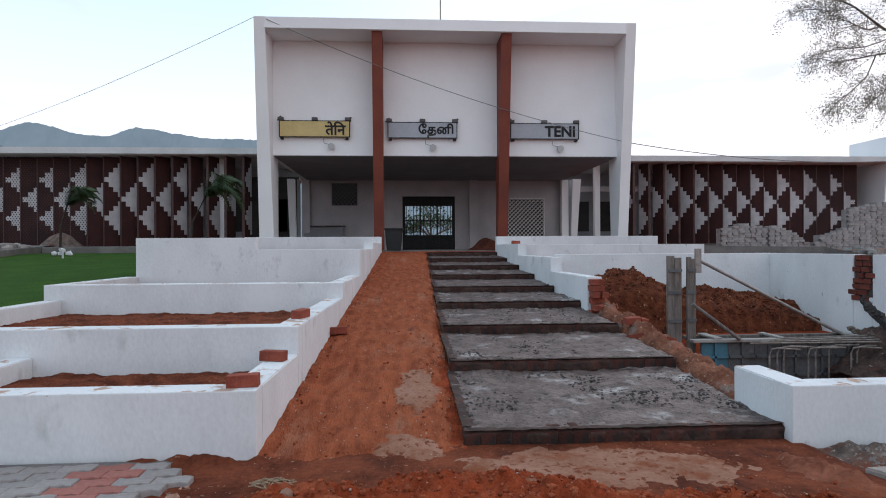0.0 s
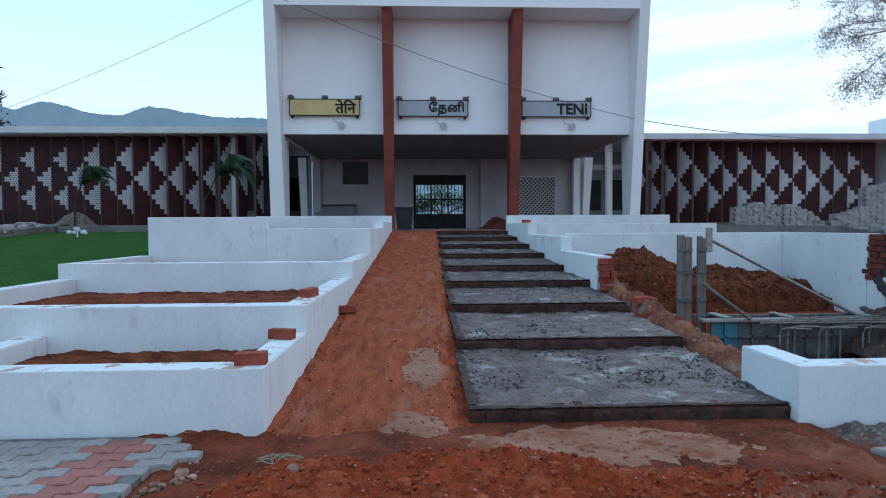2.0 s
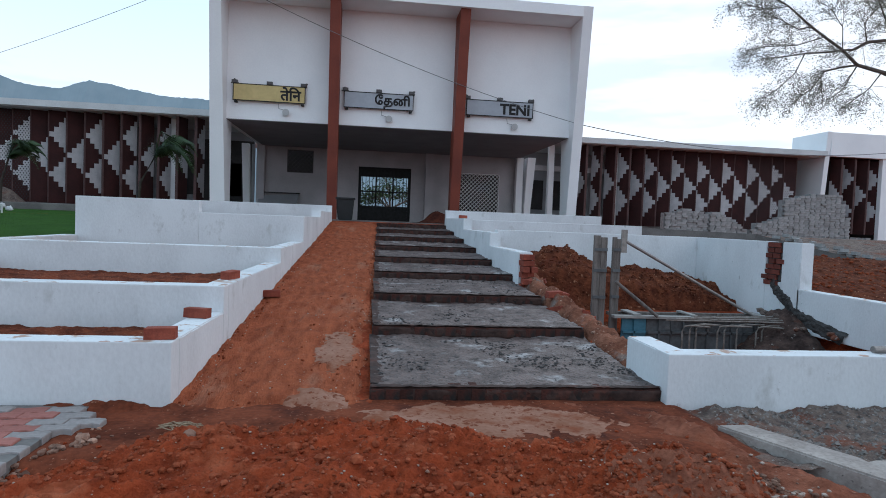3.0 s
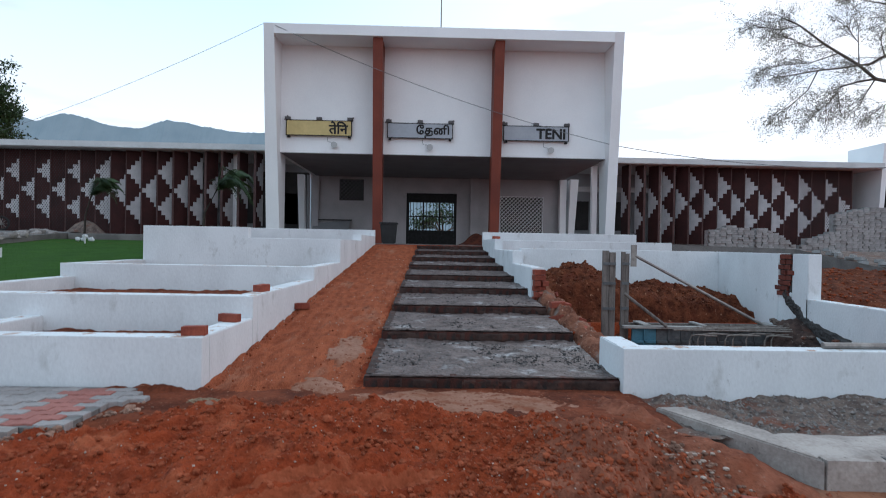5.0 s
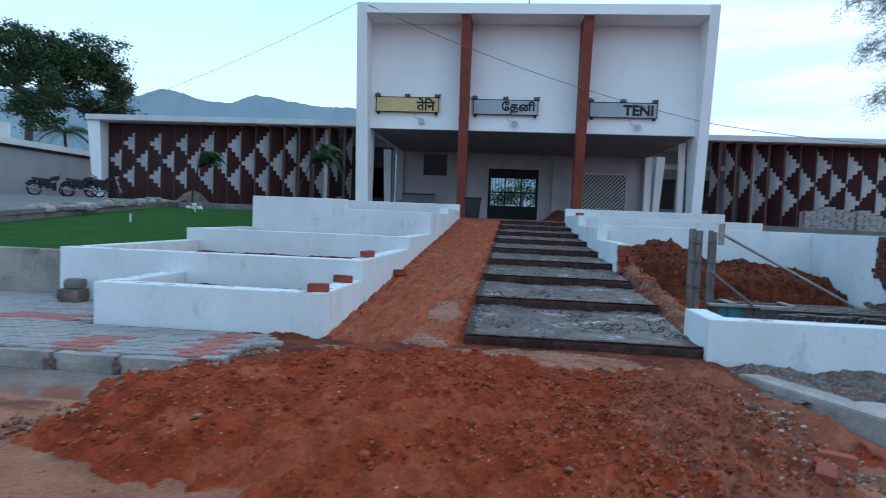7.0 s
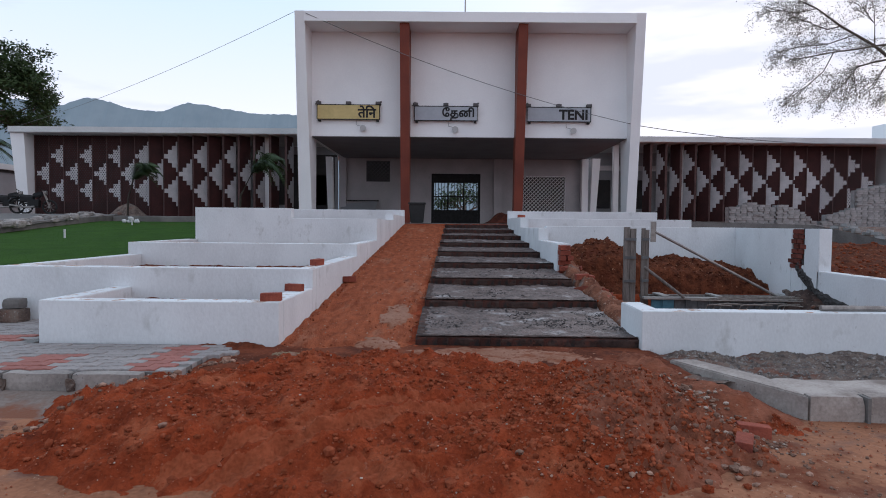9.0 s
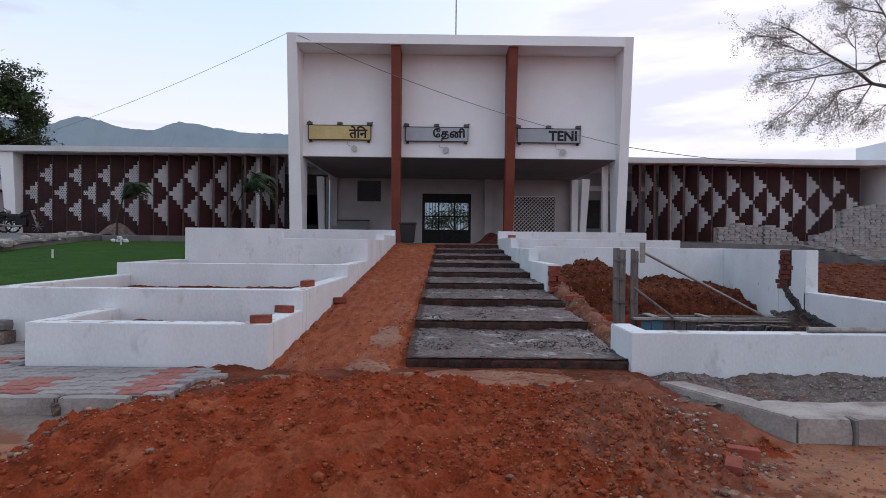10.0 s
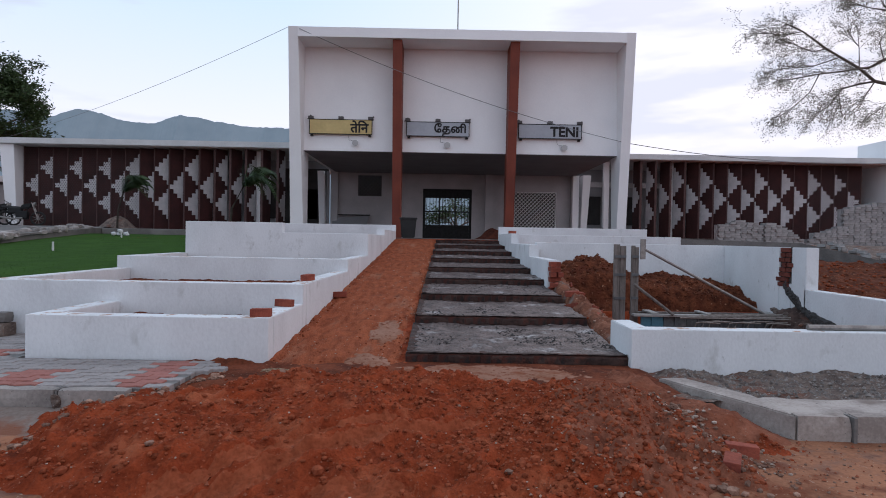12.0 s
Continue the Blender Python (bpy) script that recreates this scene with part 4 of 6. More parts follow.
me = bpy.data.meshes.new("parking_strip")
yv, ny = [], 30
ys = steps_of(4.8, 25.4, 0.5)
for y in ys:
    for i in range(ny):
        x1 = lerp(-10.3, -13.5, (y - 5) / 16.5)
        x = lerp(x1, -40, (i / (ny - 1)) ** 1.6)
        yv.append((x, y, yard_z(x, y)))
me.from_pydata(yv, [], [(j * ny + i, (j + 1) * ny + i, (j + 1) * ny + i + 1, j * ny + i + 1) for j in range(len(ys) - 1) for i in range(ny - 1)])
me.materials.append(CEMENT)
tagged(new("parking_strip", me), "sloping grey cement parking yard", "pavement", kind="structure")
LAWN_RUBBLE = mat("lawn_rubble", (0.34, 0.31, 0.29), (0.17, 0.15, 0.14), 5.0, 0.95, 0.5, 40, each=0.3, stain=(0.22, 0.13, 0.10), stain_at=0.6, stain_scale=2.0)
for i in range(80):
    t = rng.random()
    bm = bmesh.new()
    x, y = (lerp(-11.6, -13.7, t) - rng.uniform(-0.1, 0.7), lerp(11.5, 21.2, t)) if i < 52 else (lerp(-14.6, -6, t), 21.45 + rng.uniform(0, 0.5))
    w, d, h = rng.uniform(0.08, 0.28), rng.uniform(0.08, 0.2), rng.uniform(0.06, 0.15)
    rough_box(bm, -w, w, -d, d, -0.08, h, 0.03, 0.12, i * 1.7)
    bm.transform(pose(x, y, (yard_z(x, y) if i < 52 else 1.30) + 0.04, rng.uniform(-9, 9), rng.uniform(-9, 9), rng.uniform(0, 180)))
    solid("rubble_stone", bm, LAWN_RUBBLE, "broken pale grey rubble block at the lawn edge", "stone", "lawn edge rubble")

for x, y in ((-9.2, 11.5), (-7.0, 16.0), (-10.6, 17.5)):
    st = thing("lawn_stake", "short white stake standing in the lawn", "stake", (x, y, lawn_z(x, y)), "lawn stakes")
    bm = bmesh.new()
    tube(bm, [(x, y, lawn_z(x, y) - 0.02), (x, y, lawn_z(x, y) + 0.22)], 0.025, 7)
    part("post", bm, ROOF, st)
bm = bmesh.new()
for i in range(5):
    lump(bm, (-11.3 + 0.12 * (i - 2), 18.8 + 0.1 * (i % 2), lawn_z(-12, 18.8) + 0.1 + 0.10 * (i == 2) - 0.03), 0.12, i, 0.9)
solid("plastic_sheet", bm, ROOF, "crumpled white plastic lying on the lawn", "plastic sheet")


def sand(x, y):
    k = math.exp(-((x + 13.6) / 0.85) ** 2 - ((y - 23.0) / 0.7) ** 2)
    return 1.2 + 0.9 * k + 0.05 * k * fbm(x, y, 4.0)


tagged(sheet("gravel_heap", steps_of(-16.5, -10.6, 0.12), steps_of(21.6, 24.6, 0.12), sand, GRAVEL), "heap of grey gravel beside the wing", "gravel heap", kind="stuff")

# ---- pavers and kerbs ----
pav = thing("pavement", "interlocked grey paving with red bands", "pavement", kind="structure")
boxpart("bedding", CEMENT, pav, -13.0, -2.05, 1.66, 2.90, -0.2, -0.012)
boxpart("bedding", CEMENT, pav, -13.0, -4.2, 2.9, 4.46, -0.2, -0.012)
boxpart("bedding", CEMENT, pav, -13.0, -5.74, 4.46, 4.95, -0.2, -0.012)
boxpart("lawn_edge", CONCRETE, pav, -10.2, -5.74, 4.92, 5.08, -0.2, 0.63, 0.015, "cement edging below the lawn")
boxpart("lawn_edge", CONCRETE, pav, -40.0, -10.2, 4.85, 5.05, -0.2, 0.78, 0.015, "cement edging below the yard")


def paver_mesh(w, d, h, name):
    bm = bmesh.new()
    ring = [(-w / 2, -d / 2), (-w / 4, -d / 2 - 0.018), (w / 4, -d / 2 + 0.018), (w / 2, -d / 2), (w / 2, d / 2), (w / 4, d / 2 + 0.018), (-w / 4, d / 2 - 0.018), (-w / 2, d / 2)]
    top = [bm.verts.new((x * 0.97, y * 0.95, h)) for x, y in ring]
    mid = [bm.verts.new((x, y, h - 0.008)) for x, y in ring]
    bot = [bm.verts.new((x, y, 0)) for x, y in ring]
    bm.faces.new(top)
    for a, b in ((top, mid), (mid, bot)):
        for i in range(8):
            bm.faces.new((a[i], b[i], b[(i + 1) % 8], a[(i + 1) % 8]))
    bmesh.ops.recalc_face_normals(bm, faces=bm.faces)
    me = bpy.data.meshes.new(name)
    bm.to_mesh(me)
    bm.free()
    return me


PW, PD = 0.235, 0.125
grey_me, red_me = paver_mesh(PW - 0.006, PD - 0.006, 0.06, "paver"), paver_mesh(PW - 0.006, PD - 0.006, 0.06, "paver_red")
grey_me.materials.append(PAVER), red_me.materials.append(PAVER_RED)
rest_v, rest_f = [], []
for j in range(26):
    y = 1.75 + j * PD
    for i in range(46):
        x = -1.92 - i * PW - (j % 2) * 0.5 * PW
        if x < -12.5 or (y > 2.86 and x > -4.35) or (y > 4.4 and x > -5.9) or y > 4.86:
            continue
        if x > -2.15 and (y < 2.3 or y > 2.7):
            continue
        red = (-2.62 < x < -2.24) or (-3.75 < x < -3.25 and y < 2.35) or (2.95 < y < 3.3 and x < -4.4)
        if x > -5.4:
            ob = new("paver", red_me if red else grey_me)
            ob.parent = pav
            ob.matrix_basis = pose(x, y, -0.058 + rng.uniform(-0.005, 0.006), rng.uniform(-1, 1), rng.uniform(-1, 1), rng.uniform(-1.5, 1.5))
        else:
            n = len(rest_v)
            w, d = PW / 2 - 0.006, PD / 2 - 0.006
            rest_v += [(x - w, y - d, 0), (x + w, y - d, 0), (x + w, y + d, 0), (x - w, y + d, 0), (x - w, y - d, -0.03), (x + w, y - d, -0.03), (x + w, y + d, -0.03), (x - w, y + d, -0.03)]
            rest_f += [(n, n + 1, n + 2, n + 3), (n, n + 4, n + 5, n + 1), (n + 1, n + 5, n + 6, n + 2), (n + 2, n + 6, n + 7, n + 3), (n + 3, n + 7, n + 4, n)]
me = bpy.data.meshes.new("far_pavers")
me.from_pydata(rest_v, [], rest_f)
me.materials.append(PAVER)
fp = tagged(new("far_pavers", me), kind="stuff")
fp.parent = pav

HAUNCH = mat("dusty_cement", (0.23, 0.18, 0.155), (0.125, 0.085, 0.068), 2.0, 0.95, 0.6, 30, stain=(0.19, 0.072, 0.040), stain_at=0.55, stain_scale=1.6)
kerb = thing("kerb", "precast concrete kerb with cement-smeared joints", "kerb", kind="structure")
for i in range(17):
    x1 = -2.33 - i * 0.62
    roughpart("kerb_stone", CONCRETE, kerb, x1 - 0.595, x1, 1.52 + 0.008 * (i % 3), 1.66, -0.25, 0.004, 0.010, i)
    boxpart("joint", CEMENT, kerb, x1 - 0.617, x1 - 0.598, 1.54, 1.655, -0.25, -0.004)
    roughpart("smear", GRAVEL, kerb, x1 - 0.66 - 0.02 * (i % 3), x1 - 0.54 + 0.015 * (i % 2), 1.512, 1.535, -0.20, -0.012 - 0.02 * (i % 2), 0.02, i * 3.0, "dark cement smear")
roughpart("kerb_stone", CONCRETE, kerb, -2.31, -2.03, 1.56, 1.70, -0.25, -0.02, 0.02, 40)
bm = bmesh.new()
hexa(bm, [(-13, 0.95, -0.3), (-2.0, 0.95, -0.3), (-2.0, 1.52, -0.3), (-13, 1.52, -0.3)], [(-13, 0.95, -0.215), (-2.0, 0.95, -0.215), (-2.0, 1.52, -0.15), (-13, 1.52, -0.15)])
part("channel", bm, HAUNCH, kerb, "cement haunch sloping down to the road")
kr = thing("broken_kerb", "broken concrete kerb and footing at the road edge", "kerb", kind="structure")
KERB_PALE = mat("pale_kerb_concrete", (0.42, 0.365, 0.33), (0.24, 0.20, 0.18), 2.5, 0.95, 0.4, 35, stain=(0.19, 0.15, 0.13), stain_at=0.585, stain_scale=2.0, specks=(0.12, 0.10, 0.09), specks_at=0.66, specks_scale=30)
for x0, x1 in ((3.22, 3.66), (3.69, 4.28), (4.31, 4.9), (4.93, 5.52), (5.55, 6.14), (6.17, 6.8), (6.83, 7.5), (7.53, 8.2)):
    roughpart("kerb_stone", KERB_PALE, kr, x0, x1, 1.08, 1.20, -0.24, 0.0, 0.007, x0)
    if x0 > 3.3:
        boxpart("joint", CEMENT, kr, x0 - 0.028, x0 - 0.002, 1.06, 1.2, -0.24, -0.012)
bm = bmesh.new()
rough_box(bm, 3.16, 9.0, 1.21, 1.74, -0.24, -0.015, 0.018, 0.12, 3.0)
part("footing", bm, KERB_PALE, kr, "rough concrete footing")
bm = bmesh.new()
low = [(3.215, 1.085, -0.24), (3.20, 1.75, -0.24), (2.84, 2.42, -0.24), (2.58, 2.40, -0.24)]
hexa(bm, low, [(x, y, -0.008) for x, y, _ in low])
bmesh.ops.bevel(bm, geom=list(bm.edges), offset=0.012, segments=2, affect="EDGES")
part("footing", bm, KERB_PALE, kr, "rough concrete footing")

def strip_h(x, y):
    return -0.07 + 0.05 * fbm(x, y, 2.2) + 0.03 * fbm(x, y, 8.0) + 0.015 * fbm(x, y, 22.0)


tagged(sheet("gravel_strip", steps_of(2.5, 9.5, 0.04), steps_of(1.7, 3.05, 0.04), strip_h, GRAVEL), "strip of loose grey gravel along the wall foot", "gravel", kind="structure")


def apron_h(x, y):
    low = max(0.0, 1 - (y - 1.6) / 0.4, (x - 2.55) / 0.4, (-2.0 - x) / 0.3)
    return -0.035 - 0.25 * min(1.0, low) ** 1.5 + 0.015 * fbm(x, y, 1.5) + 0.006 * fbm(x, y, 8.0)


APRON = mat("trodden_soil", (0.19, 0.052, 0.025), (0.07, 0.019, 0.010), 2.4, 1.0, 0.8, 26, stain=(0.06, 0.019, 0.013), stain_at=0.55, stain_scale=2.0, spec=0.1, specks=(0.34, 0.18, 0.12), specks_at=0.65, specks_scale=28)
tagged(sheet("apron", steps_of(-2.3, 3.0, 0.06), steps_of(1.6, 3.5, 0.06), apron_h, APRON), "trodden red earth before the steps", "ground", kind="structure")


def pale_patch(name, cx, cy, ax, ay, under, material, label, lift=0.006):
    """A thin spread of dried cement slurry with a ragged edge on the soil."""
    def h(x, y):
        r = math.sqrt(((x - cx) / ax) ** 2 + ((y - cy) / ay) ** 2) + 0.30 * fbm(x, y, 2.6) + 0.20 * fbm(x, y, 8.0) + 0.14 * fbm(x, y, 22.0)
        return under(x, y) + lift - 0.06 * max(0.0, r - 0.85) + 0.003 * fbm(x, y, 14.0)
    tagged(sheet(name, steps_of(cx - 1.5 * ax, cx + 1.5 * ax, 0.03), steps_of(cy - 1.5 * ay, cy + 1.5 * ay, 0.03), h, material), label, "cement patch", "cement patches", "structure")


SLURRY = mat("dried_slurry", (0.31, 0.165, 0.117), (0.215, 0.095, 0.058), 2.2, 1.0, 0.4, 26, stain=(0.20, 0.066, 0.034), stain_at=0.50, stain_scale=3.6, spec=0.1, specks=(0.15, 0.046, 0.024), specks_at=0.58, specks_scale=16, dirt=(0.17, 0.05, 0.026), dirt_at=0.58, dirt_scale=9.0)
pale_patch("cement_patch_1", 0.85, 2.62, 1.0, 0.40, apron_h, SLURRY, "pale dried cement slurry on the earth before the steps")
pale_patch("cement_patch_2", -0.43, 2.95, 0.22, 0.26, ramp_h, SLURRY, "pale dried cement patch on the ramp", 0.012)
pale_patch("cement_patch_3", -0.34, 4.35, 0.17, 0.62, ramp_h, SLURRY, "pale dried cement patch on the ramp", 0.012)


RUBBLE_DUST = mat("rubble_and_soil", (0.265, 0.095, 0.056), (0.135, 0.042, 0.024), 5.0, 1.0, 1.0, 26, stain=(0.22, 0.065, 0.032), stain_at=0.53, stain_scale=2.0, spec=0.1, specks=(0.29, 0.18, 0.135), specks_at=0.65, specks_scale=30)
pale_patch("rubble_spread", 2.0, 0.75, 0.65, 0.95, mound_z, RUBBLE_DUST, "greyish rubble and soil spread over the heap", 0.014)


def heel_h(x, y):
    k = max(0.0, 1 - abs((y - 2.95) / 0.2)) * min(1.0, max(0.0, (x + 2.9) / 0.7)) * min(1.0, max(0.0, (-1.35 - x) / 0.15))
    return -0.05 + k * (0.055 + 0.06 * fbm(x, y, 4.0)) + 0.010 * fbm(x, y, 15.0)


tagged(sheet("mortar_droppings", steps_of(-3.0, -1.3, 0.03), steps_of(2.62, 2.96, 0.03), heel_h, APRON), "dark mortar droppings along the wall foot", "mortar", kind="structure")

def spill_h(x, y):
    e = min(1.0, max(0.0, (y - 0.75) / 0.5)) * min(1.0, max(0.0, (3.36 - 0.436 * (y - 1.12) - x) / 0.5))
    return -0.27 + e * (0.225 + 0.10 * math.exp(-((x - 2.45) / 0.3) ** 2 - ((y - 2.3) / 0.35) ** 2) + 0.05 * fbm(x, y, 2.0) + 0.03 * fbm(x, y, 7.0) + 0.012 * fbm(x, y, 20.0))


tagged(sheet("soil_spill", steps_of(1.6, 3.8, 0.035), steps_of(0.7, 3.02, 0.035), spill_h, RUBBLE_DUST), "loose brown soil spilled against the broken kerb", "soil", kind="structure")

verts, faces = [], []
for i in range(2600):
    x, y = rng.uniform(2.75, 9.0), rng.uniform(1.85, 3.0)
    z, r, n, a = strip_h(x, y), rng.uniform(0.008, 0.026), len(verts), rng.uniform(0, 6.28)
    for k in range(5):
        verts.append((x + r * rng.uniform(0.7, 1.3) * math.cos(a + k * 1.257), y + r * rng.uniform(0.7, 1.3) * math.sin(a + k * 1.257), z - 0.004))
    verts.append((x, y, z + r * 0.9))
    faces += [(n + k, n + (k + 1) % 5, n + 5) for k in range(5)]
me = bpy.data.meshes.new("gravel_stones")
me.from_pydata(verts, [], faces)
me.materials.append(mat("gravel_stone", (0.26, 0.225, 0.205), (0.07, 0.055, 0.05), 14.0, 0.95, 0.0, 60))
tagged(new("gravel_stones", me), "loose grey gravel stones along the wall foot", "gravel", kind="stuff")

# ---- loose stones, clods, bricks ----
for i in range(250):
    bm = bmesh.new()
    big = 1.0
    if i < 70:
        t = rng.random()
        if t < 0.65:
            x, y = lerp(-2.75, -2.2, t / 0.65) + rng.gauss(0, 0.1), lerp(0.3, 1.4, t / 0.65) + rng.gauss(0, 0.08)
        else:
            x, y = lerp(-2.1, -1.8, t * 2.86 - 1.86) + rng.gauss(0, 0.06), lerp(1.45, 2.3, t * 2.86 - 1.86) + rng.gauss(0, 0.08)
        big = 1.25
    elif i < 160:
        t = rng.random()
        x, y = lerp(2.5, 2.25, t) + rng.gauss(0, 0.17), lerp(1.6, -0.1, t) + rng.gauss(0, 0.15)
        big = 1.1
    elif i < 215:
        x, y = rng.gauss(1.4, 0.5), rng.gauss(0.0, 0.4)
    else:
        x, y = rng.uniform(-2.2, 2.5), rng.uniform(-0.6, 2.4)
    z = max(mound_z(x, y), ROAD_Z) if y < 1.6 else max(mound_z(x, y), apron_h(x, y))
    r = rng.uniform(0.013, 0.034) * big * (1.7 if rng.random() < 0.16 else 1)
    lump(bm, (x, y, z + 0.2 * r), r, i, rng.uniform(0.55, 0.8))
    pale = rng.random() < (0.75 if i < 160 else 0.4)
    solid("stone", bm, RUBBLE if pale else SOIL, "small pale broken stone lying on the red earth" if pale else "small clod of red earth on the heap", "stone" if pale else "clod", "stones on the heap" if pale else "clods on the heap")
verts, faces = [], []
for i in range(15000):
    x, y = rng.uniform(-3.0, 3.7), rng.uniform(-0.9, 3.1)
    if i % 3 == 0:
        x, y = rng.gauss(2.0, 0.6), rng.gauss(0.6, 0.6)
    z = max(mound_z(x, y), ROAD_Z)
    if z < ROAD_Z + 0.01 and i % 5:
        continue
    r = rng.uniform(0.003, 0.009) * (2.2 if rng.random() < 0.06 else 1)
    n = len(verts)
    a = rng.uniform(0, 6.28)
    for k in range(4):
        verts.append((x + r * math.cos(a + k * 1.57), y + r * math.sin(a + k * 1.57), z))
    verts.append((x, y, z + r * 1.1))
    faces += [(n, n + 1, n + 4), (n + 1, n + 2, n + 4), (n + 2, n + 3, n + 4), (n + 3, n, n + 4)]
me = bpy.data.meshes.new("pebbles")
me.from_pydata(verts, [], faces)
me.materials.append(mat("pebble", (0.36, 0.115, 0.060), (0.17, 0.044, 0.021), 25.0, 0.95, 0.0, 60))
tagged(new("pebbles", me), "fine pebbles and crumbs of earth on the heap", "pebbles", kind="stuff")


def brick_mesh(l, w, h, name, material):
    bm = bmesh.new()
    box(bm, -l / 2, l / 2, -w / 2, w / 2, 0, h, 0.006)
    for v in bm.verts:
        v.co += Vector((noise.noise(v.co * 25), noise.noise(v.co * 25 + Vector((9, 0, 0))), 0)) * 0.004
    me = bpy.data.meshes.new(name)
    bm.to_mesh(me)
    bm.free()
    me.materials.append(material)
    return me


BRICK_ME = brick_mesh(0.225, 0.108, 0.09, "brick", BRICK)
for x, y, z, a in ((-1.62, 3.07, 0.456, 4), (-1.62, 4.1, 0.456, -12), (-1.56, 5.2, 0.713, 70), (-1.30, 6.55, ramp_z(6.55) + 0.03, 8), (2.62, 6.6, 0.42, 10), (2.62, 15.2, 1.549, 5),
                   (2.36, 0.38, -0.185, 62), (2.58, 0.70, -0.20, -15), (4.1, 10.9, 0.9, 15)):
    tagged(new("loose_brick", BRICK_ME), "loose red burnt-clay brick lying about", "brick", "loose bricks").matrix_basis = pose(x, y, z, rng.uniform(-3, 3), rng.uniform(-3, 3), a)
coil = bmesh.new()
pts = []
for i in range(80):
    a = i * 0.42
    r = 0.10 + 0.05 * math.sin(i * 0.9) + 0.03 * math.cos(i * 2.3)
    pts.append((-1.27 + r * 0.85 * math.cos(a), 2.36 + r * 0.6 * math.sin(a), max(0.0, mound_z(-1.27, 2.36)) + 0.025 * rng.random()))
tube(coil, pts, 0.004, 4)
solid("rope", coil, ROPE, "tangled coil of pale rope on the earth", "rope")

bm_v, bm_f = [], []
ico = bmesh.new()
bmesh.ops.create_icosphere(ico, subdivisions=1, radius=1.0)
ico.verts.index_update()
iv, if_ = [v.co.copy() for v in ico.verts], [[v.index for v in f.verts] for f in ico.faces]
ico.free()
for i in range(4200):
    x, y = rng.uniform(-2.8, 3.4), rng.uniform(-0.7, 2.9)
    if i % 2:
        x, y = rng.gauss(1.9, 0.75), rng.gauss(0.7, 0.75)
    if not (-2.9 < x < 3.5 and -0.8 < y < 3.0) or mound_z(x, y) < ROAD_Z + 0.02 or in_track(x, y) and i % 8:
        continue
    z, r, n = mound_z(x, y), rng.uniform(0.008, 0.022) * (1.8 if rng.random() < 0.06 else 1), len(bm_v)
    sq = [rng.uniform(0.7, 1.3) for _ in range(3)]
    bm_v += [(x + v.x * r * sq[0] * rng.uniform(0.85, 1.15), y + v.y * r * sq[1] * rng.uniform(0.85, 1.15), z + 0.3 * r + v.z * r * 0.8 * sq[2]) for v in iv]
    bm_f += [tuple(n + q for q in f) for f in if_]
me = bpy.data.meshes.new("clods")
me.from_pydata(bm_v, [], bm_f)
me.materials.append(mat("clod_soil", (0.34, 0.090, 0.042), (0.16, 0.037, 0.017), 7.0, 1.0, 0.6, 40, spec=0.1))
tagged(new("clods", me), "crumbly clods of red earth on the heap", "clods", kind="stuff")



def scatter(name, count, place, r0, r1, material, label, category):
    """Crumbs of stone lying on a surface, as one loose spread."""
    sv, sf = [], []
    for _ in range(count):
        x, y, z = place()
        r, n = rng.uniform(r0, r1), len(sv)
        sq = [rng.uniform(0.7, 1.4) for _ in range(3)]
        sv.extend((x + v.x * r * sq[0], y + v.y * r * sq[1], z + 0.25 * r + v.z * r * 0.7 * sq[2]) for v in iv)
        sf.extend(tuple(n + q for q in f) for f in if_)
    sm = bpy.data.meshes.new(name)
    sm.from_pydata(sv, [], sf)
    sm.materials.append(material)
    tagged(new(name, sm), label, category, kind="stuff")


def on_ramp():
    y = 2.5 + 11 * rng.random() ** 1.8
    edge = rng.random()
    x = left_x(y) + 0.12 * rng.random() if edge < 0.25 else (step_left(y) - 0.03 - 0.3 * rng.random() ** 2 if edge < 0.65 else rng.uniform(left_x(y), step_left(y) - 0.05))
    return x, y, ramp_h(x, y)


def on_heap():
    while True:
        x, y = rng.uniform(-2.7, 3.3), rng.uniform(-0.8, 2.9)
        if rng.random() < 0.45:
            x, y = rng.gauss(1.9, 0.6), rng.gauss(0.7, 0.7)
        if mound_z(x, y) > ROAD_Z + 0.02 and not (in_track(x, y) and rng.random() < 0.85):
            return x, y, mound_z(x, y)


PALE_STONE = mat("pale_stone", (0.48, 0.38, 0.32), (0.26, 0.19, 0.15), 20.0, 0.95, 0.0, 60)
CRUMB = mat("earth_crumb", (0.26, 0.064, 0.027), (0.12, 0.027, 0.012), 9.0, 1.0, 0.4, 40, spec=0.1)
scatter("ramp_crumbs", 420, on_ramp, 0.005, 0.016, CRUMB, "loose crumbs of red earth on the ramp", "crumbs")
scatter("ramp_grit", 420, on_ramp, 0.004, 0.010, PALE_STONE, "pale grit scattered on the ramp", "grit")
scatter("heap_grit", 1000, on_heap, 0.003, 0.009, PALE_STONE, "pale grit scattered on the heap", "grit")


FLANK_STONE = mat("flank_stone", (0.27, 0.155, 0.11), (0.09, 0.040, 0.026), 16.0, 0.95, 0.3, 50)


def on_left_edge():
    t = rng.random()
    x, y = (lerp(-2.95, -2.25, t / 0.7) + rng.gauss(0, 0.1), lerp(0.15, 1.35, t / 0.7) + rng.gauss(0, 0.08)) if t < 0.7 else (lerp(-2.15, -1.75, t / 0.3 - 2.333) + rng.gauss(0, 0.05), lerp(1.45, 2.35, t / 0.3 - 2.333) + rng.gauss(0, 0.06))
    return x, y, max(mound_z(x, y), ROAD_Z if y < 1.6 else apron_h(x, y))


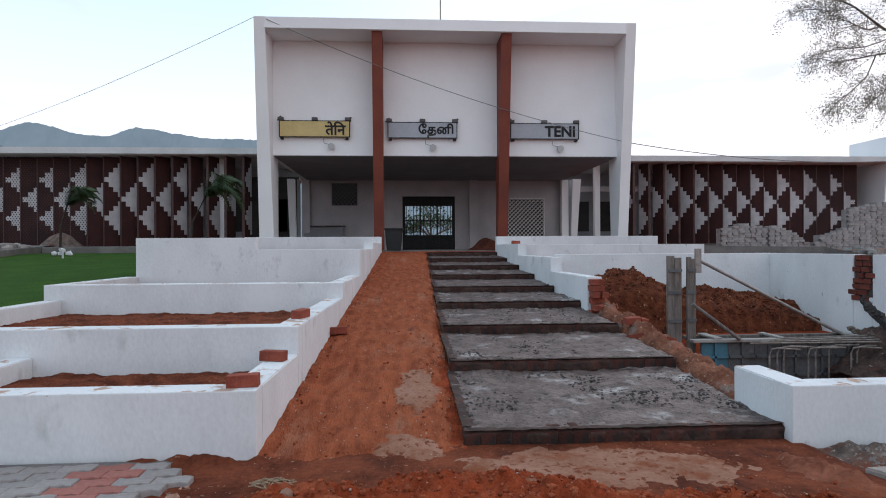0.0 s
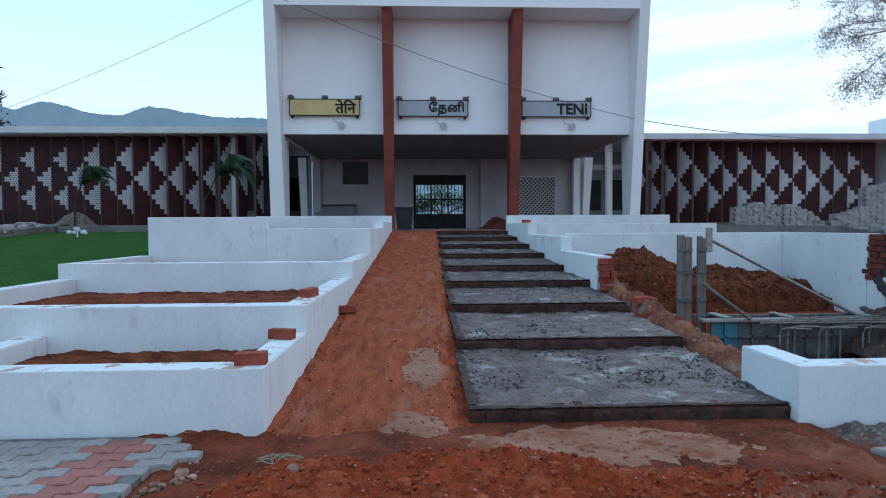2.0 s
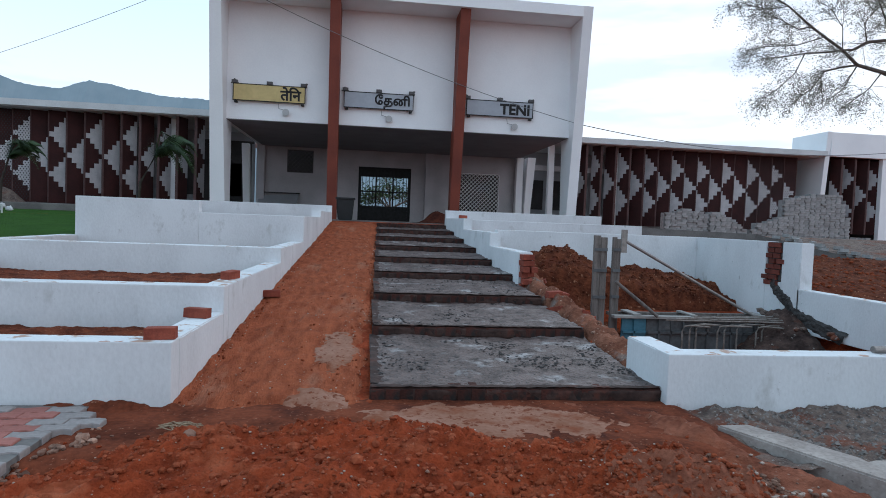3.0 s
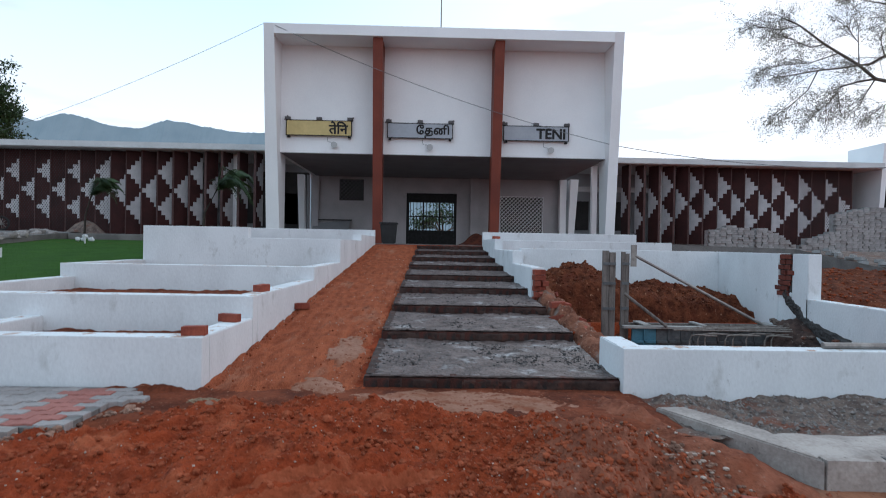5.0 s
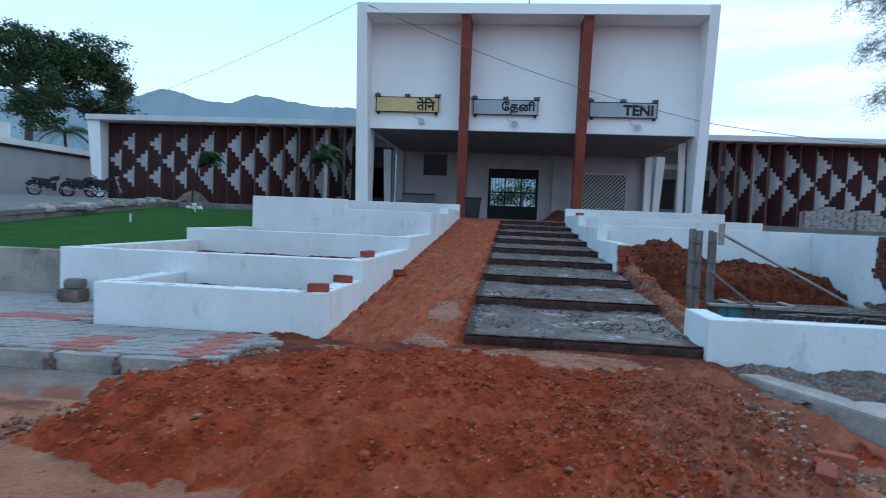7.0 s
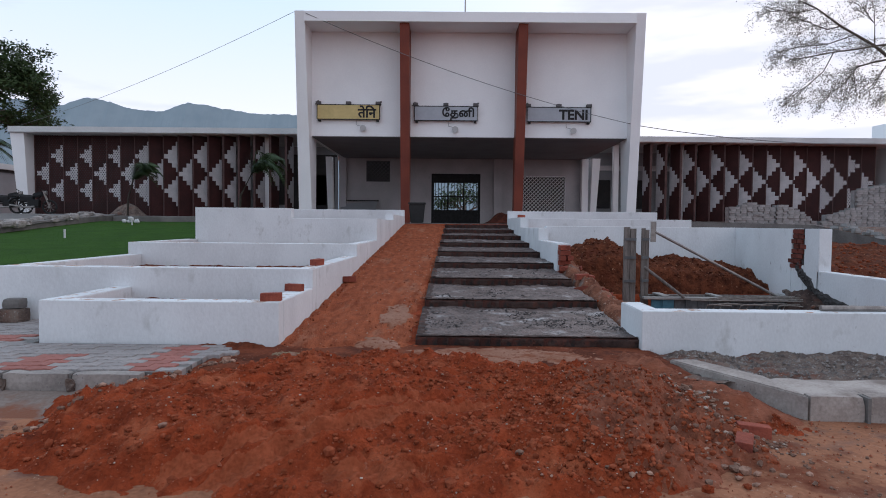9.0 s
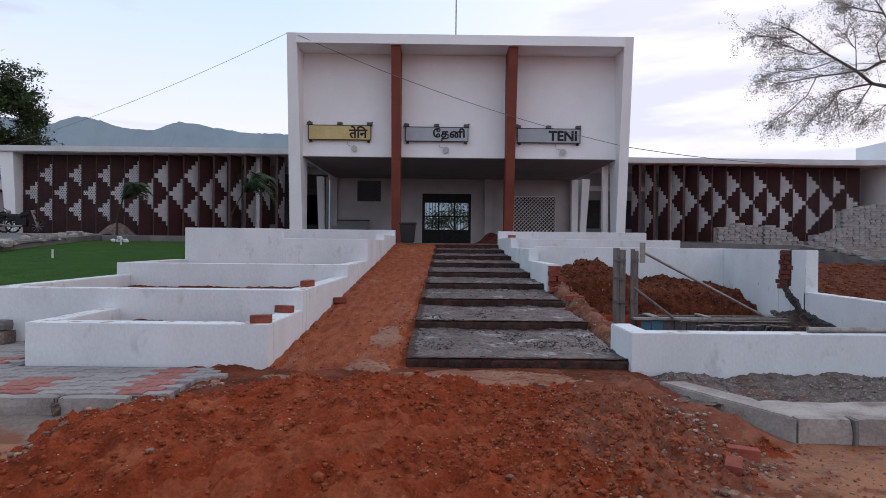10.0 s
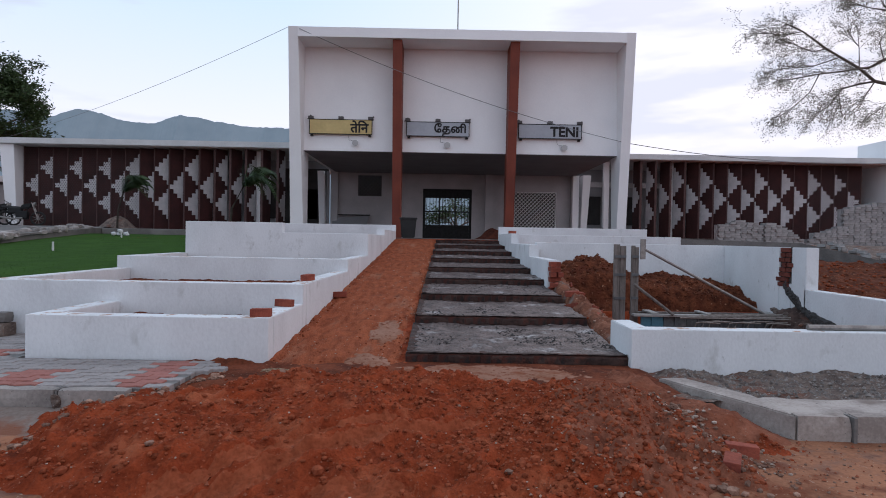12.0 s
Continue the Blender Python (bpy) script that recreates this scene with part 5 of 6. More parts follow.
def on_right_flank():
    t = rng.random()
    x, y = lerp(2.15, 2.62, t) + rng.gauss(0, 0.13), lerp(1.75, 0.35, t) + rng.gauss(0, 0.16)
    return x, y, max(mound_z(x, y), spill_h(x, y), ROAD_Z)


def on_road():
    x, y = 2.6 + 3.4 * rng.random(), rng.uniform(-0.7, 1.0)
    return x, y, max(road_z(x, y), spill_h(x, y))


scatter("edge_stones", 110, on_left_edge, 0.008, 0.032, FLANK_STONE, "pale broken stones along the foot of the heap", "stones")
scatter("flank_gravel", 420, on_right_flank, 0.007, 0.024, FLANK_STONE, "greyish broken stone on the flank of the heap", "gravel")
scatter("flank_chips", 160, on_right_flank, 0.006, 0.018, PALE_STONE, "pale chips on the flank of the heap", "chips")
scatter("road_grit", 480, on_road, 0.004, 0.013, RUBBLE, "grit and small stones strewn on the road", "grit")
scatter("heap_crumbs", 2000, on_heap, 0.006, 0.022, CRUMB, "dark crumbs of red earth on the heap", "crumbs")

# crumbs of mortar left on the treads
bm_v, bm_f = [], []
for i in range(4600):
    k = rng.choice((0, 0, 0, 0, 1, 1, 2, 3))
    y = rng.uniform(STEP_Y[k] + 0.05, STEP_Y[k + 1] - 0.05)
    x = rng.uniform(step_left(y) + 0.05, step_right(y) - 0.03)
    if fbm(x + 4, y, 1.6) + 0.5 * fbm(x, y, 5.0) < 0.12 + 0.3 * rng.random():
        continue
    rise = (STEP_Z[k + 1] - 0.112 - STEP_Z[k]) * min(1.0, max(0.0, (y - STEP_Y[k] - 0.25) / (STEP_Y[k + 1] - STEP_Y[k] - 0.25)))
    z = STEP_Z[k] + 0.013 + rise + 0.018 * fbm(x + 3 * k, y, 1.6) + 0.017 * fbm(0.6 * x, y + 3 * k, 7.0)
    r, n = rng.uniform(0.005, 0.014) * (1.6 if rng.random() < 0.1 else 1), len(bm_v)
    bm_v += [(x + v.x * r * rng.uniform(0.8, 1.6), y + v.y * r * rng.uniform(0.8, 1.3), z + v.z * r * 0.5) for v in iv]
    bm_f += [tuple(n + q for q in f) for f in if_]
me = bpy.data.meshes.new("mortar_crumbs")
me.from_pydata(bm_v, [], bm_f)
me.materials.append(CRACK_DARK)
tagged(new("mortar_crumbs", me), "dark crumbs of damp mortar on the treads", "mortar crumbs", kind="stuff")

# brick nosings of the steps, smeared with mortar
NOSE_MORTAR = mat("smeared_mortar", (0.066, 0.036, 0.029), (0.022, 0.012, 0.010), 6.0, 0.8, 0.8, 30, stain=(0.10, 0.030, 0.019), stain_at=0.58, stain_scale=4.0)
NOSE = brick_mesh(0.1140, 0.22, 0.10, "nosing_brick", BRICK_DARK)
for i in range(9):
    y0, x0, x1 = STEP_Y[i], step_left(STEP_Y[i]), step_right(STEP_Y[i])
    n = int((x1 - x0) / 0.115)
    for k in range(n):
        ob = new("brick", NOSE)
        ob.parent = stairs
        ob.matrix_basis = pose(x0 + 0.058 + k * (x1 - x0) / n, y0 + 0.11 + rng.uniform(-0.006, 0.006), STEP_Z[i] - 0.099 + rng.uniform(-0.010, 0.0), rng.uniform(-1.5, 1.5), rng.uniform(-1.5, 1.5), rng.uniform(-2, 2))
    xs, verts = steps_of(x0 - 0.01, x1, 0.025), []
    for r in range(7):
        for x in xs:
            z = STEP_Z[i] + 0.008 - 0.022 * r
            cover = 0.5 * fbm(x + 5 * i, z * 2, 3.5) + 0.35 * fbm(x, z + i, 11.0)
            verts.append((x, y0 + (0.0 if r else 0.05) - 0.024 * cover + (0.01 if r == 6 else 0), z))
    nx = len(xs)
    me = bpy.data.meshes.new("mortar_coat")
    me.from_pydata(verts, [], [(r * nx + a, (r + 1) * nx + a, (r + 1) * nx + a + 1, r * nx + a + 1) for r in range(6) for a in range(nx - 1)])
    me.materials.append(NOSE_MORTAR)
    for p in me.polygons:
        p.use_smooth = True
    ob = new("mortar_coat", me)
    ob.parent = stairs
    # bare brick edging along the front and the ramp side of the tread
    for ax0, ax1, ay0, ay1 in ((x0 - 0.004, x1, y0 + 0.004, y0 + 0.13), (x0 - 0.004, x0 + 0.125, y0 + 0.13, (STEP_Y[i + 1] if i < 8 else 18.2) - 0.02)):
        bm = bmesh.new()
        cols, rows_ = steps_of(ax0, ax1, 0.03), steps_of(ay0, ay1, 0.03)
        grid = []
        for y in rows_:
            rise = (STEP_Z[i + 1] - 0.112 - STEP_Z[i]) * min(1.0, max(0.0, (y - y0 - 0.25) / (STEP_Y[i + 1] - y0 - 0.25))) if i < 8 else 0.0
            for x in cols:
                inner = max((x - x0 - 0.06) / 0.065 if ax1 - ax0 < 0.2 else (y - y0 - 0.07) / 0.06, 0.0)
                bump_z = 0.018 * fbm(x + 3 * i, y, 1.6) + 0.017 * fbm(0.6 * x, y + 3 * i, 7.0)
                grid.append(bm.verts.new((x, y, STEP_Z[i] + 0.016 + rise + min(1.0, (y - y0 - 0.035) / 0.12 if y > y0 + 0.035 else 0.0) * bump_z + 0.008 * fbm(x, y, 14.0) - 0.022 * inner * (1 + 0.8 * fbm(x, y, 5.0)))))
        w = len(cols)
        for r in range(len(rows_) - 1):
            for c in range(w - 1):
                bm.faces.new((grid[r * w + c], grid[r * w + c + 1], grid[(r + 1) * w + c + 1], grid[(r + 1) * w + c]))
        part("brick_edging", bm, NOSE_MORTAR, stairs, "dark mortar-smeared brick edging", True)

# ---- broken right-hand wall and excavation ----
def ridge_h(x, y):
    k = math.exp(-((x - 2.72) / 0.24) ** 4)
    return lerp(0.12, 0.66, (y - 3.6) / 4.6) * k - 0.15 + 0.09 * k * fbm(x, y, 3.5) + 0.04 * k * fbm(x, y, 11.0) + 0.1 * k


tagged(sheet("broken_wall", steps_of(2.38, 3.2, 0.045), steps_of(3.7, 8.35, 0.045), ridge_h, mat("earth_and_mortar", (0.25, 0.105, 0.065), (0.11, 0.040, 0.025), 3.5, 1.0, 1.0, 26, stain=(0.20, 0.155, 0.135), stain_at=0.58, stain_scale=3.0, spec=0.1, specks=(0.35, 0.22, 0.165), specks_at=0.63, specks_scale=22)), "broken stub of wall covered in red earth", "broken wall")
for i in range(13):
    y = rng.uniform(3.9, 8.2)
    x = 2.68 + rng.uniform(-0.2, 0.2)
    tagged(new("loose_brick", BRICK_ME), "broken red brick in the torn wall", "brick", "torn wall bricks").matrix_basis = pose(x, y, ridge_h(x, y) - 0.065, rng.uniform(-20, 20), rng.uniform(-15, 15), rng.uniform(0, 180)) @ Matrix.Diagonal((rng.uniform(0.5, 1), 1, 0.8, 1))
for i in range(40):
    bm = bmesh.new()
    y, x = rng.uniform(3.8, 8.2), 2.68 + rng.uniform(-0.3, 0.3)
    lump(bm, (x, y, ridge_h(x, y)), rng.uniform(0.02, 0.05), i + 300, 0.7)
    solid("stone", bm, RUBBLE if i % 3 else SOIL, "lump of mortar and stone on the torn wall", "stone", "torn wall rubble")
stub = thing("torn_wall_end", "torn wall end with bare red brick courses", "broken wall")
for c in range(8):
    for k in range(2):
        ob = new("brick", BRICK_ME)
        ob.parent = stub
        ob.matrix_basis = pose(2.54 + 0.12 * k + rng.uniform(-0.02, 0.02), 8.1 - (7 - c) * 0.04 * (c % 2) + rng.uniform(-0.05, 0.03), 0.17 + c * 0.098, 0, 0, 90 + rng.uniform(-8, 8))


PIT_SOIL = mat("dug_soil", (0.150, 0.046, 0.022), (0.050, 0.014, 0.008), 6.0, 1.0, 1.0, 22, stain=(0.10, 0.026, 0.014), stain_at=0.55, stain_scale=1.6, spec=0.1, specks=(0.34, 0.175, 0.105), specks_at=0.64, specks_scale=14)


def pit_heap(x, y):
    z = lerp(-0.55, -0.05, (y - 8.55) / 0.75) + lerp(0, 0.39, (y - 9.22 - 0.12 * fbm(x, 3, 1.5)) / 0.16) + lerp(0, 0.22, (y - 9.4) / 0.8) + 0.44 * math.exp(-((x - 3.65) / 0.95) ** 2 - ((y - 9.9) / 0.9) ** 2) - 0.12 * max(0, (x - 5.6)) + 0.10 * fbm(x, y, 1.6) + 0.07 * fbm(x, y, 4.5) + 0.045 * fbm(x, y, 12.0)
    return z


tagged(sheet("excavated_soil", steps_of(2.66, 7.24, 0.035), steps_of(8.5, 10.97, 0.035), pit_heap, PIT_SOIL), "bank of freshly dug red soil behind the formwork", "soil heap", "soil heaps")

bm_v, bm_f = [], []
for i in range(1500):
    x, y = rng.uniform(2.75, 7.15), 8.9 + 1.95 * rng.random() ** 0.8
    z, r, n = pit_heap(x, y), rng.uniform(0.012, 0.032) * (1.8 if rng.random() < 0.08 else 1), len(bm_v)
    bm_v += [(x + v.x * r * rng.uniform(0.8, 1.2), y + v.y * r * rng.uniform(0.8, 1.2), z + v.z * r * 0.8) for v in iv]
    bm_f += [tuple(n + q for q in f) for f in if_]
me = bpy.data.meshes.new("dug_clods")
me.from_pydata(bm_v, [], bm_f)
me.materials.append(PIT_SOIL)
tagged(new("dug_clods", me), "clods of dug red soil on the bank", "clods", kind="stuff")



def breach_heap(x, y):
    k = math.exp(-((x - 7.15) / 0.5) ** 2 - ((y - 7.9) / 0.75) ** 2)
    return -0.55 + 0.72 * k + 0.06 * fbm(x, y, 3.0) + 0.05 * fbm(x, y, 9.0)


def splash_heap(x, y):
    k = max(0.0, 1 - abs(x - 6.8) / 0.9) * min(1.0, max(0.0, (y - 10.4) / 0.5))
    return -0.1 + 0.60 * k + 0.05 * fbm(x, y, 4.0) * k


DARK_RUBBLE = mat("dark_rubble", (0.095, 0.060, 0.050), (0.030, 0.020, 0.018), 5.0, 1.0, 1.0, 22, stain=(0.13, 0.042, 0.022), stain_at=0.56, stain_scale=2.2, spec=0.1, specks=(0.26, 0.22, 0.20), specks_at=0.65, specks_scale=16)
tagged(sheet("spoil_heap", steps_of(6.3, 7.24, 0.04), steps_of(6.4, 8.9, 0.04), breach_heap, DARK_RUBBLE), "heap of dark rubble and mortar under the breach", "spoil heap")
tagged(sheet("mortar_heap", steps_of(5.3, 7.2, 0.05), steps_of(10.35, 10.95, 0.04), splash_heap, CEMENT), "grey mortar thrown against the white wall", "mortar heap")

form = thing("tank_formwork", "steel and timber shuttering for a tank in the pit", "formwork")
for i in range(7):
    x = 4.26 + i * 0.44
    m = SHUTTER_BLUE if i == 0 else SHUTTER_GREY
    boxpart("shutter_plate", m, form, x, x + 0.43, 7.98, 8.02, -0.95, -0.07)
    for z in (-0.6, -0.3):
        boxpart("stiffener", m, form, x + 0.01, x + 0.42, 7.94, 7.979, z - 0.02, z + 0.02)
    boxpart("stiffener", m, form, x + 0.2, x + 0.23, 7.94, 7.979, -0.94, -0.08)
boxpart("top_runner", PLANK, form, 4.1, 7.35, 7.92, 8.06, -0.066, -0.02, 0.008)
boxpart("top_runner", WOOD, form, 4.2, 7.4, 8.45, 8.55, -0.09, -0.03, 0.008)
for x, w in ((4.45, 0.14), (5.5, 0.1), (6.8, 0.16)):
    boxpart("cross_board", PLANK, form, x, x + w, 7.95, 8.5, -0.019, 0.01, 0.005)
for i in range(9):
    x = 5.1 + i * 0.22 + rng.uniform(-0.07, 0.07)
    bm = bmesh.new()
    y = 7.55 + 0.1 * (i % 3)
    tube(bm, [(x, y, -0.95), (x, y, -0.2), (x + 0.03, y - 0.01, -0.12), (x + 0.12, y - 0.03, -0.1), (x + 0.45, y - 0.06, -0.12 + 0.02 * (i % 2))], 0.014, 6)
    part("rebar", bm, REBAR, form)
for i in range(4):
    bm = bmesh.new()
    tube(bm, [(4.9 + 0.2 * i, 7.7 + 0.06 * i, -0.05 + 0.015 * i), (6.9 + 0.15 * i, 7.55 + 0.1 * i, -0.03 + 0.02 * i)], 0.013, 6)
    part("rebar", bm, REBAR, form)


def post(x0, x1, y, z0, z1, label):
    p = thing("shutter_post", label, "post", (x0, y, z0), "shutter posts")
    w = (x1 - x0)
    boxpart("plank", WOOD, p, x0, x0 + 0.48 * w, y, y + 0.05, z0, z1, 0.006)
    boxpart("plank", WOOD, p, x0 + 0.52 * w, x1, y + 0.02, y + 0.08, z0, z1 - 0.03, 0.006)
    for z in (0.25, 0.7, 1.05):
        boxpart("cleat", SHUTTER_GREY, p, x0 + 0.01, x1 - 0.01, y - 0.02, y - 0.002, z, z + 0.05)


post(3.72, 3.96, 8.0, -0.6, 1.31, "pair of upright weathered shutter planks")
post(4.09, 4.24, 8.1, -0.6, 1.29, "slim upright steel-edged shutter plank")
prop = thing("prop", "slanting steel prop with a flat head plate", "prop", (4.4, 8.4, 0))
bm = bmesh.new()
tube(bm, [(4.42, 8.35, 1.22), (6.75, 8.1, -0.02)], 0.026, 8)
part("pole", bm, STEEL, prop)
boxpart("head_plate", STEEL, prop, 4.34, 4.44, 8.33, 8.37, 1.02, 1.42)
prop2 = thing("prop", "short slanting steel prop", "prop", (4.2, 7.9, 0))
bm = bmesh.new()
tube(bm, [(4.1, 7.95, 0.55), (4.85, 7.9, -0.02)], 0.028, 8)
part("pole", bm, WOOD, prop2)

crack = thing("wall_breach", "ragged breach in the wall with bare bricks", "broken wall")
OLD_BRICK_ME = brick_mesh(0.225, 0.108, 0.082, "old_brick", mat("old_brick", (0.165, 0.042, 0.028), (0.075, 0.023, 0.018), 8.0, 0.95, 0.6, 50, each=0.35, stain=(0.20, 0.18, 0.17), stain_at=0.58, stain_scale=6.0))
boxpart("bedding", CRACK_DARK, crack, 7.25, 7.44, 8.13, 8.54, 0.56, 1.30)
for c in range(8):
    lean = 0.05 * math.sin(1.3 * c) - 0.012 * c
    for k in range(2):
        ob = new("brick", OLD_BRICK_ME)
        ob.parent = crack
        ob.matrix_basis = pose(7.268 + rng.uniform(-0.012, 0.012), 8.27 + k * 0.19 + (c % 2) * 0.05 + lean + rng.uniform(-0.02, 0.02), 0.53 + c * 0.097, 0, 0, 90 + rng.uniform(-6, 6)) @ Matrix.Diagonal((rng.uniform(0.65, 0.95), 1, 1, 1))
SCAR = ((8.34, 0.60), (8.24, 0.46), (8.06, 0.34), (7.92, 0.28), (7.84, 0.14), (7.62, 0.06), (7.2, -0.03), (6.6, -0.13))
verts, nw = [], 9
for k in range(85):
    u = k / 84 * (len(SCAR) - 1)
    a, b = SCAR[min(int(u), len(SCAR) - 2)], SCAR[min(int(u), len(SCAR) - 2) + 1]
    yc, zc = lerp(a[0], b[0], u - int(u) if u < len(SCAR) - 1 else 1), lerp(a[1], b[1], u - int(u) if u < len(SCAR) - 1 else 1)
    wide = 0.085 + 0.05 * u / 7 + 0.04 * noise.noise((u * 2.3, 1, 0)) + 0.03 * noise.noise((u * 7, 4, 0))
    for i in range(nw):
        q = 2 * i / (nw - 1) - 1
        edge = 1 - abs(q) ** 3
        verts.append((7.223 - edge * (0.012 + 0.035 * max(0.0, 0.4 + noise.noise((u * 5, q * 3, 2)))), yc + wide * q * 0.62 + 0.02 * noise.noise((u * 9, q, 7)), zc - wide * q * 0.78 + 0.02 * noise.noise((u * 8, q * 2, 3))))
me = bpy.data.meshes.new("scar")
me.from_pydata(verts, [], [(k * nw + i, k * nw + i + 1, (k + 1) * nw + i + 1, (k + 1) * nw + i) for k in range(84) for i in range(nw - 1)])
me.materials.append(CRACK_DARK)
ob = new("scar", me)
ob.parent = crack
ob["label"] = "dark broken mortar"
for i in range(14):
    bm = bmesh.new()
    t = rng.random()
    lump(bm, (7.05 + rng.uniform(-0.12, 0.1), lerp(8.3, 6.6, t), lerp(0.05, -0.12, t) + rng.uniform(-0.05, 0.05)), rng.uniform(0.05, 0.11), i, 0.7)
    solid("rubble_lump", bm, GRAVEL, "lump of broken masonry below the breach", "rubble", "breach rubble")
side_wall("side_wall_17", lambda y: 7.22, 8.175, 8.548, -0.9, 0.60, sign=1)
bm = bmesh.new()
tube(bm, [(4.55, 3.17, 0.422), (6.3, 3.2, 0.422)], 0.033, 8)
solid("pipe", bm, STEEL, "short pale pipe lying on the wall top", "pipe")

# low grey wall and soil beyond
lw = thing("low_wall", "low grey cement wall beside the soil", "low wall", kind="structure")
for a, b, za, zb in (((7.8, 18.3), (12.2, 16.2), 1.52, 1.42), ((12.2, 16.2), (13.6, 11.0), 1.42, 0.50)):
    bm = bmesh.new()
    hexa(bm, [(a[0], a[1], 0.2), (b[0], b[1], 0.2), (b[0] + 0.1, b[1] + 0.2, 0.2), (a[0] + 0.1, a[1] + 0.2, 0.2)],
         [(a[0], a[1], za), (b[0], b[1], zb), (b[0] + 0.1, b[1] + 0.2, zb), (a[0] + 0.1, a[1] + 0.2, za)])
    part("wall_run", bm, CEMENT, lw)

def bank_h(x, y):
    return lerp(-0.06, 0.80, (y - 3.5) / 9.0) + 0.05 + 0.09 * fbm(x, y, 0.9) + 0.05 * fbm(x, y, 3.0) + 0.035 * fbm(x, y, 8.0)


tagged(sheet("soil_bank", steps_of(7.5, 13.4, 0.06), steps_of(4.0, 16.0, 0.08), bank_h, PIT_SOIL), "rough bank of red soil behind the white wall", "soil bank", kind="structure")


def on_bank():
    x, y = rng.uniform(7.6, 12.5), 5 + 9 * rng.random()
    return x, y, bank_h(x, y)


scatter("bank_clods", 900, on_bank, 0.015, 0.05, CRUMB, "clods of red earth on the soil bank", "clods")
yard_v, ny = [], 12
ys = steps_of(10.8, 18.4, 0.3)
for y in ys:
    xe = 12.35 + 1.4 * (16.2 - min(y, 16.2)) / 5.2
    for i in range(ny):
        x = xe + 16 * (i / (ny - 1)) ** 1.5
        yard_v.append((x, y, lerp(0.44, 1.36, (y - 11.0) / 5.2) + 0.02 * fbm(x, y, 2.0)))
me = bpy.data.meshes.new("grit_yard")
me.from_pydata(yard_v, [], [(j * ny + i, j * ny + i + 1, (j + 1) * ny + i + 1, (j + 1) * ny + i) for j in range(len(ys) - 1) for i in range(ny - 1)])
me.materials.append(GRAVEL)
tagged(new("grit_yard", me), "grey gritty yard behind the low wall", "ground", kind="structure")

# ---- block stacks ----
BLOCK_ME = brick_mesh(0.235, 0.115, 0.093, "block", BLOCK)


def stack(x0, y, z0, cols, height, label):
    st = thing("block_stack", label, "block stack", (x0, y, z0), "block stacks")
    for i in range(cols):
        n = height(i)
        for j in range(n):
            ob = new("block", BLOCK_ME)
            ob.parent = st
            ob.matrix_parent_inverse = st.matrix_basis.inverted()
            ob.matrix_basis = pose(x0 + 0.12 + i * 0.245 + (j % 2) * 0.05 + rng.uniform(-0.012, 0.012), y + rng.uniform(-0.03, 0.03), z0 + j * 0.096, 0, 0, rng.uniform(-3, 3))
        if n > 1:
            boxpart("core", BLOCK, st, x0 + i * 0.245, x0 + (i + 1) * 0.245 - 0.002, y + 0.07, y + 0.32, z0, z0 + n * 0.096 - 0.02)
    return st


stack(12.5, 22.9, 1.34, 8, lambda i: (9, 9, 10, 11, 11, 10, 10, 9)[i], "low stack of pale grey blocks on the soil")
stack(14.48, 22.8, 1.34, 7, lambda i: (10, 10, 9, 8, 7, 5, 3)[i], "low sloping stack of pale grey blocks")
stack(16.4, 22.8, 1.34, 19, lambda i: (3, 6, 6, 7, 8, 9, 17, 18, 18, 19, 19, 20, 20, 20, 20, 20, 20, 16, 10)[i], "tall stepped stack of pale grey blocks")
for i in range(24):
    ob = tagged(new("loose_block", BLOCK_ME), "loose pale grey block beside the stacks", "block", "loose blocks")
    ob.matrix_basis = pose(rng.uniform(13.5, 19), rng.uniform(18.5, 20.5), TOP_Z - 0.02, 0, 0, rng.uniform(0, 180))

for i in range(22):
    t = 0.08 + 0.032 * i
    ob = tagged(new("loose_block", BLOCK_ME), "loose pale grey block lying along the low wall", "block", "loose blocks")
    ob.matrix_basis = pose(lerp(12.2, 13.6, t) + 0.3 + rng.uniform(-0.1, 0.25), lerp(16.2, 11.0, t) + 0.1, lerp(1.36, 0.44, t) + 0.015 + 0.09 * (i % 2), 8, 0, rng.uniform(0, 180))

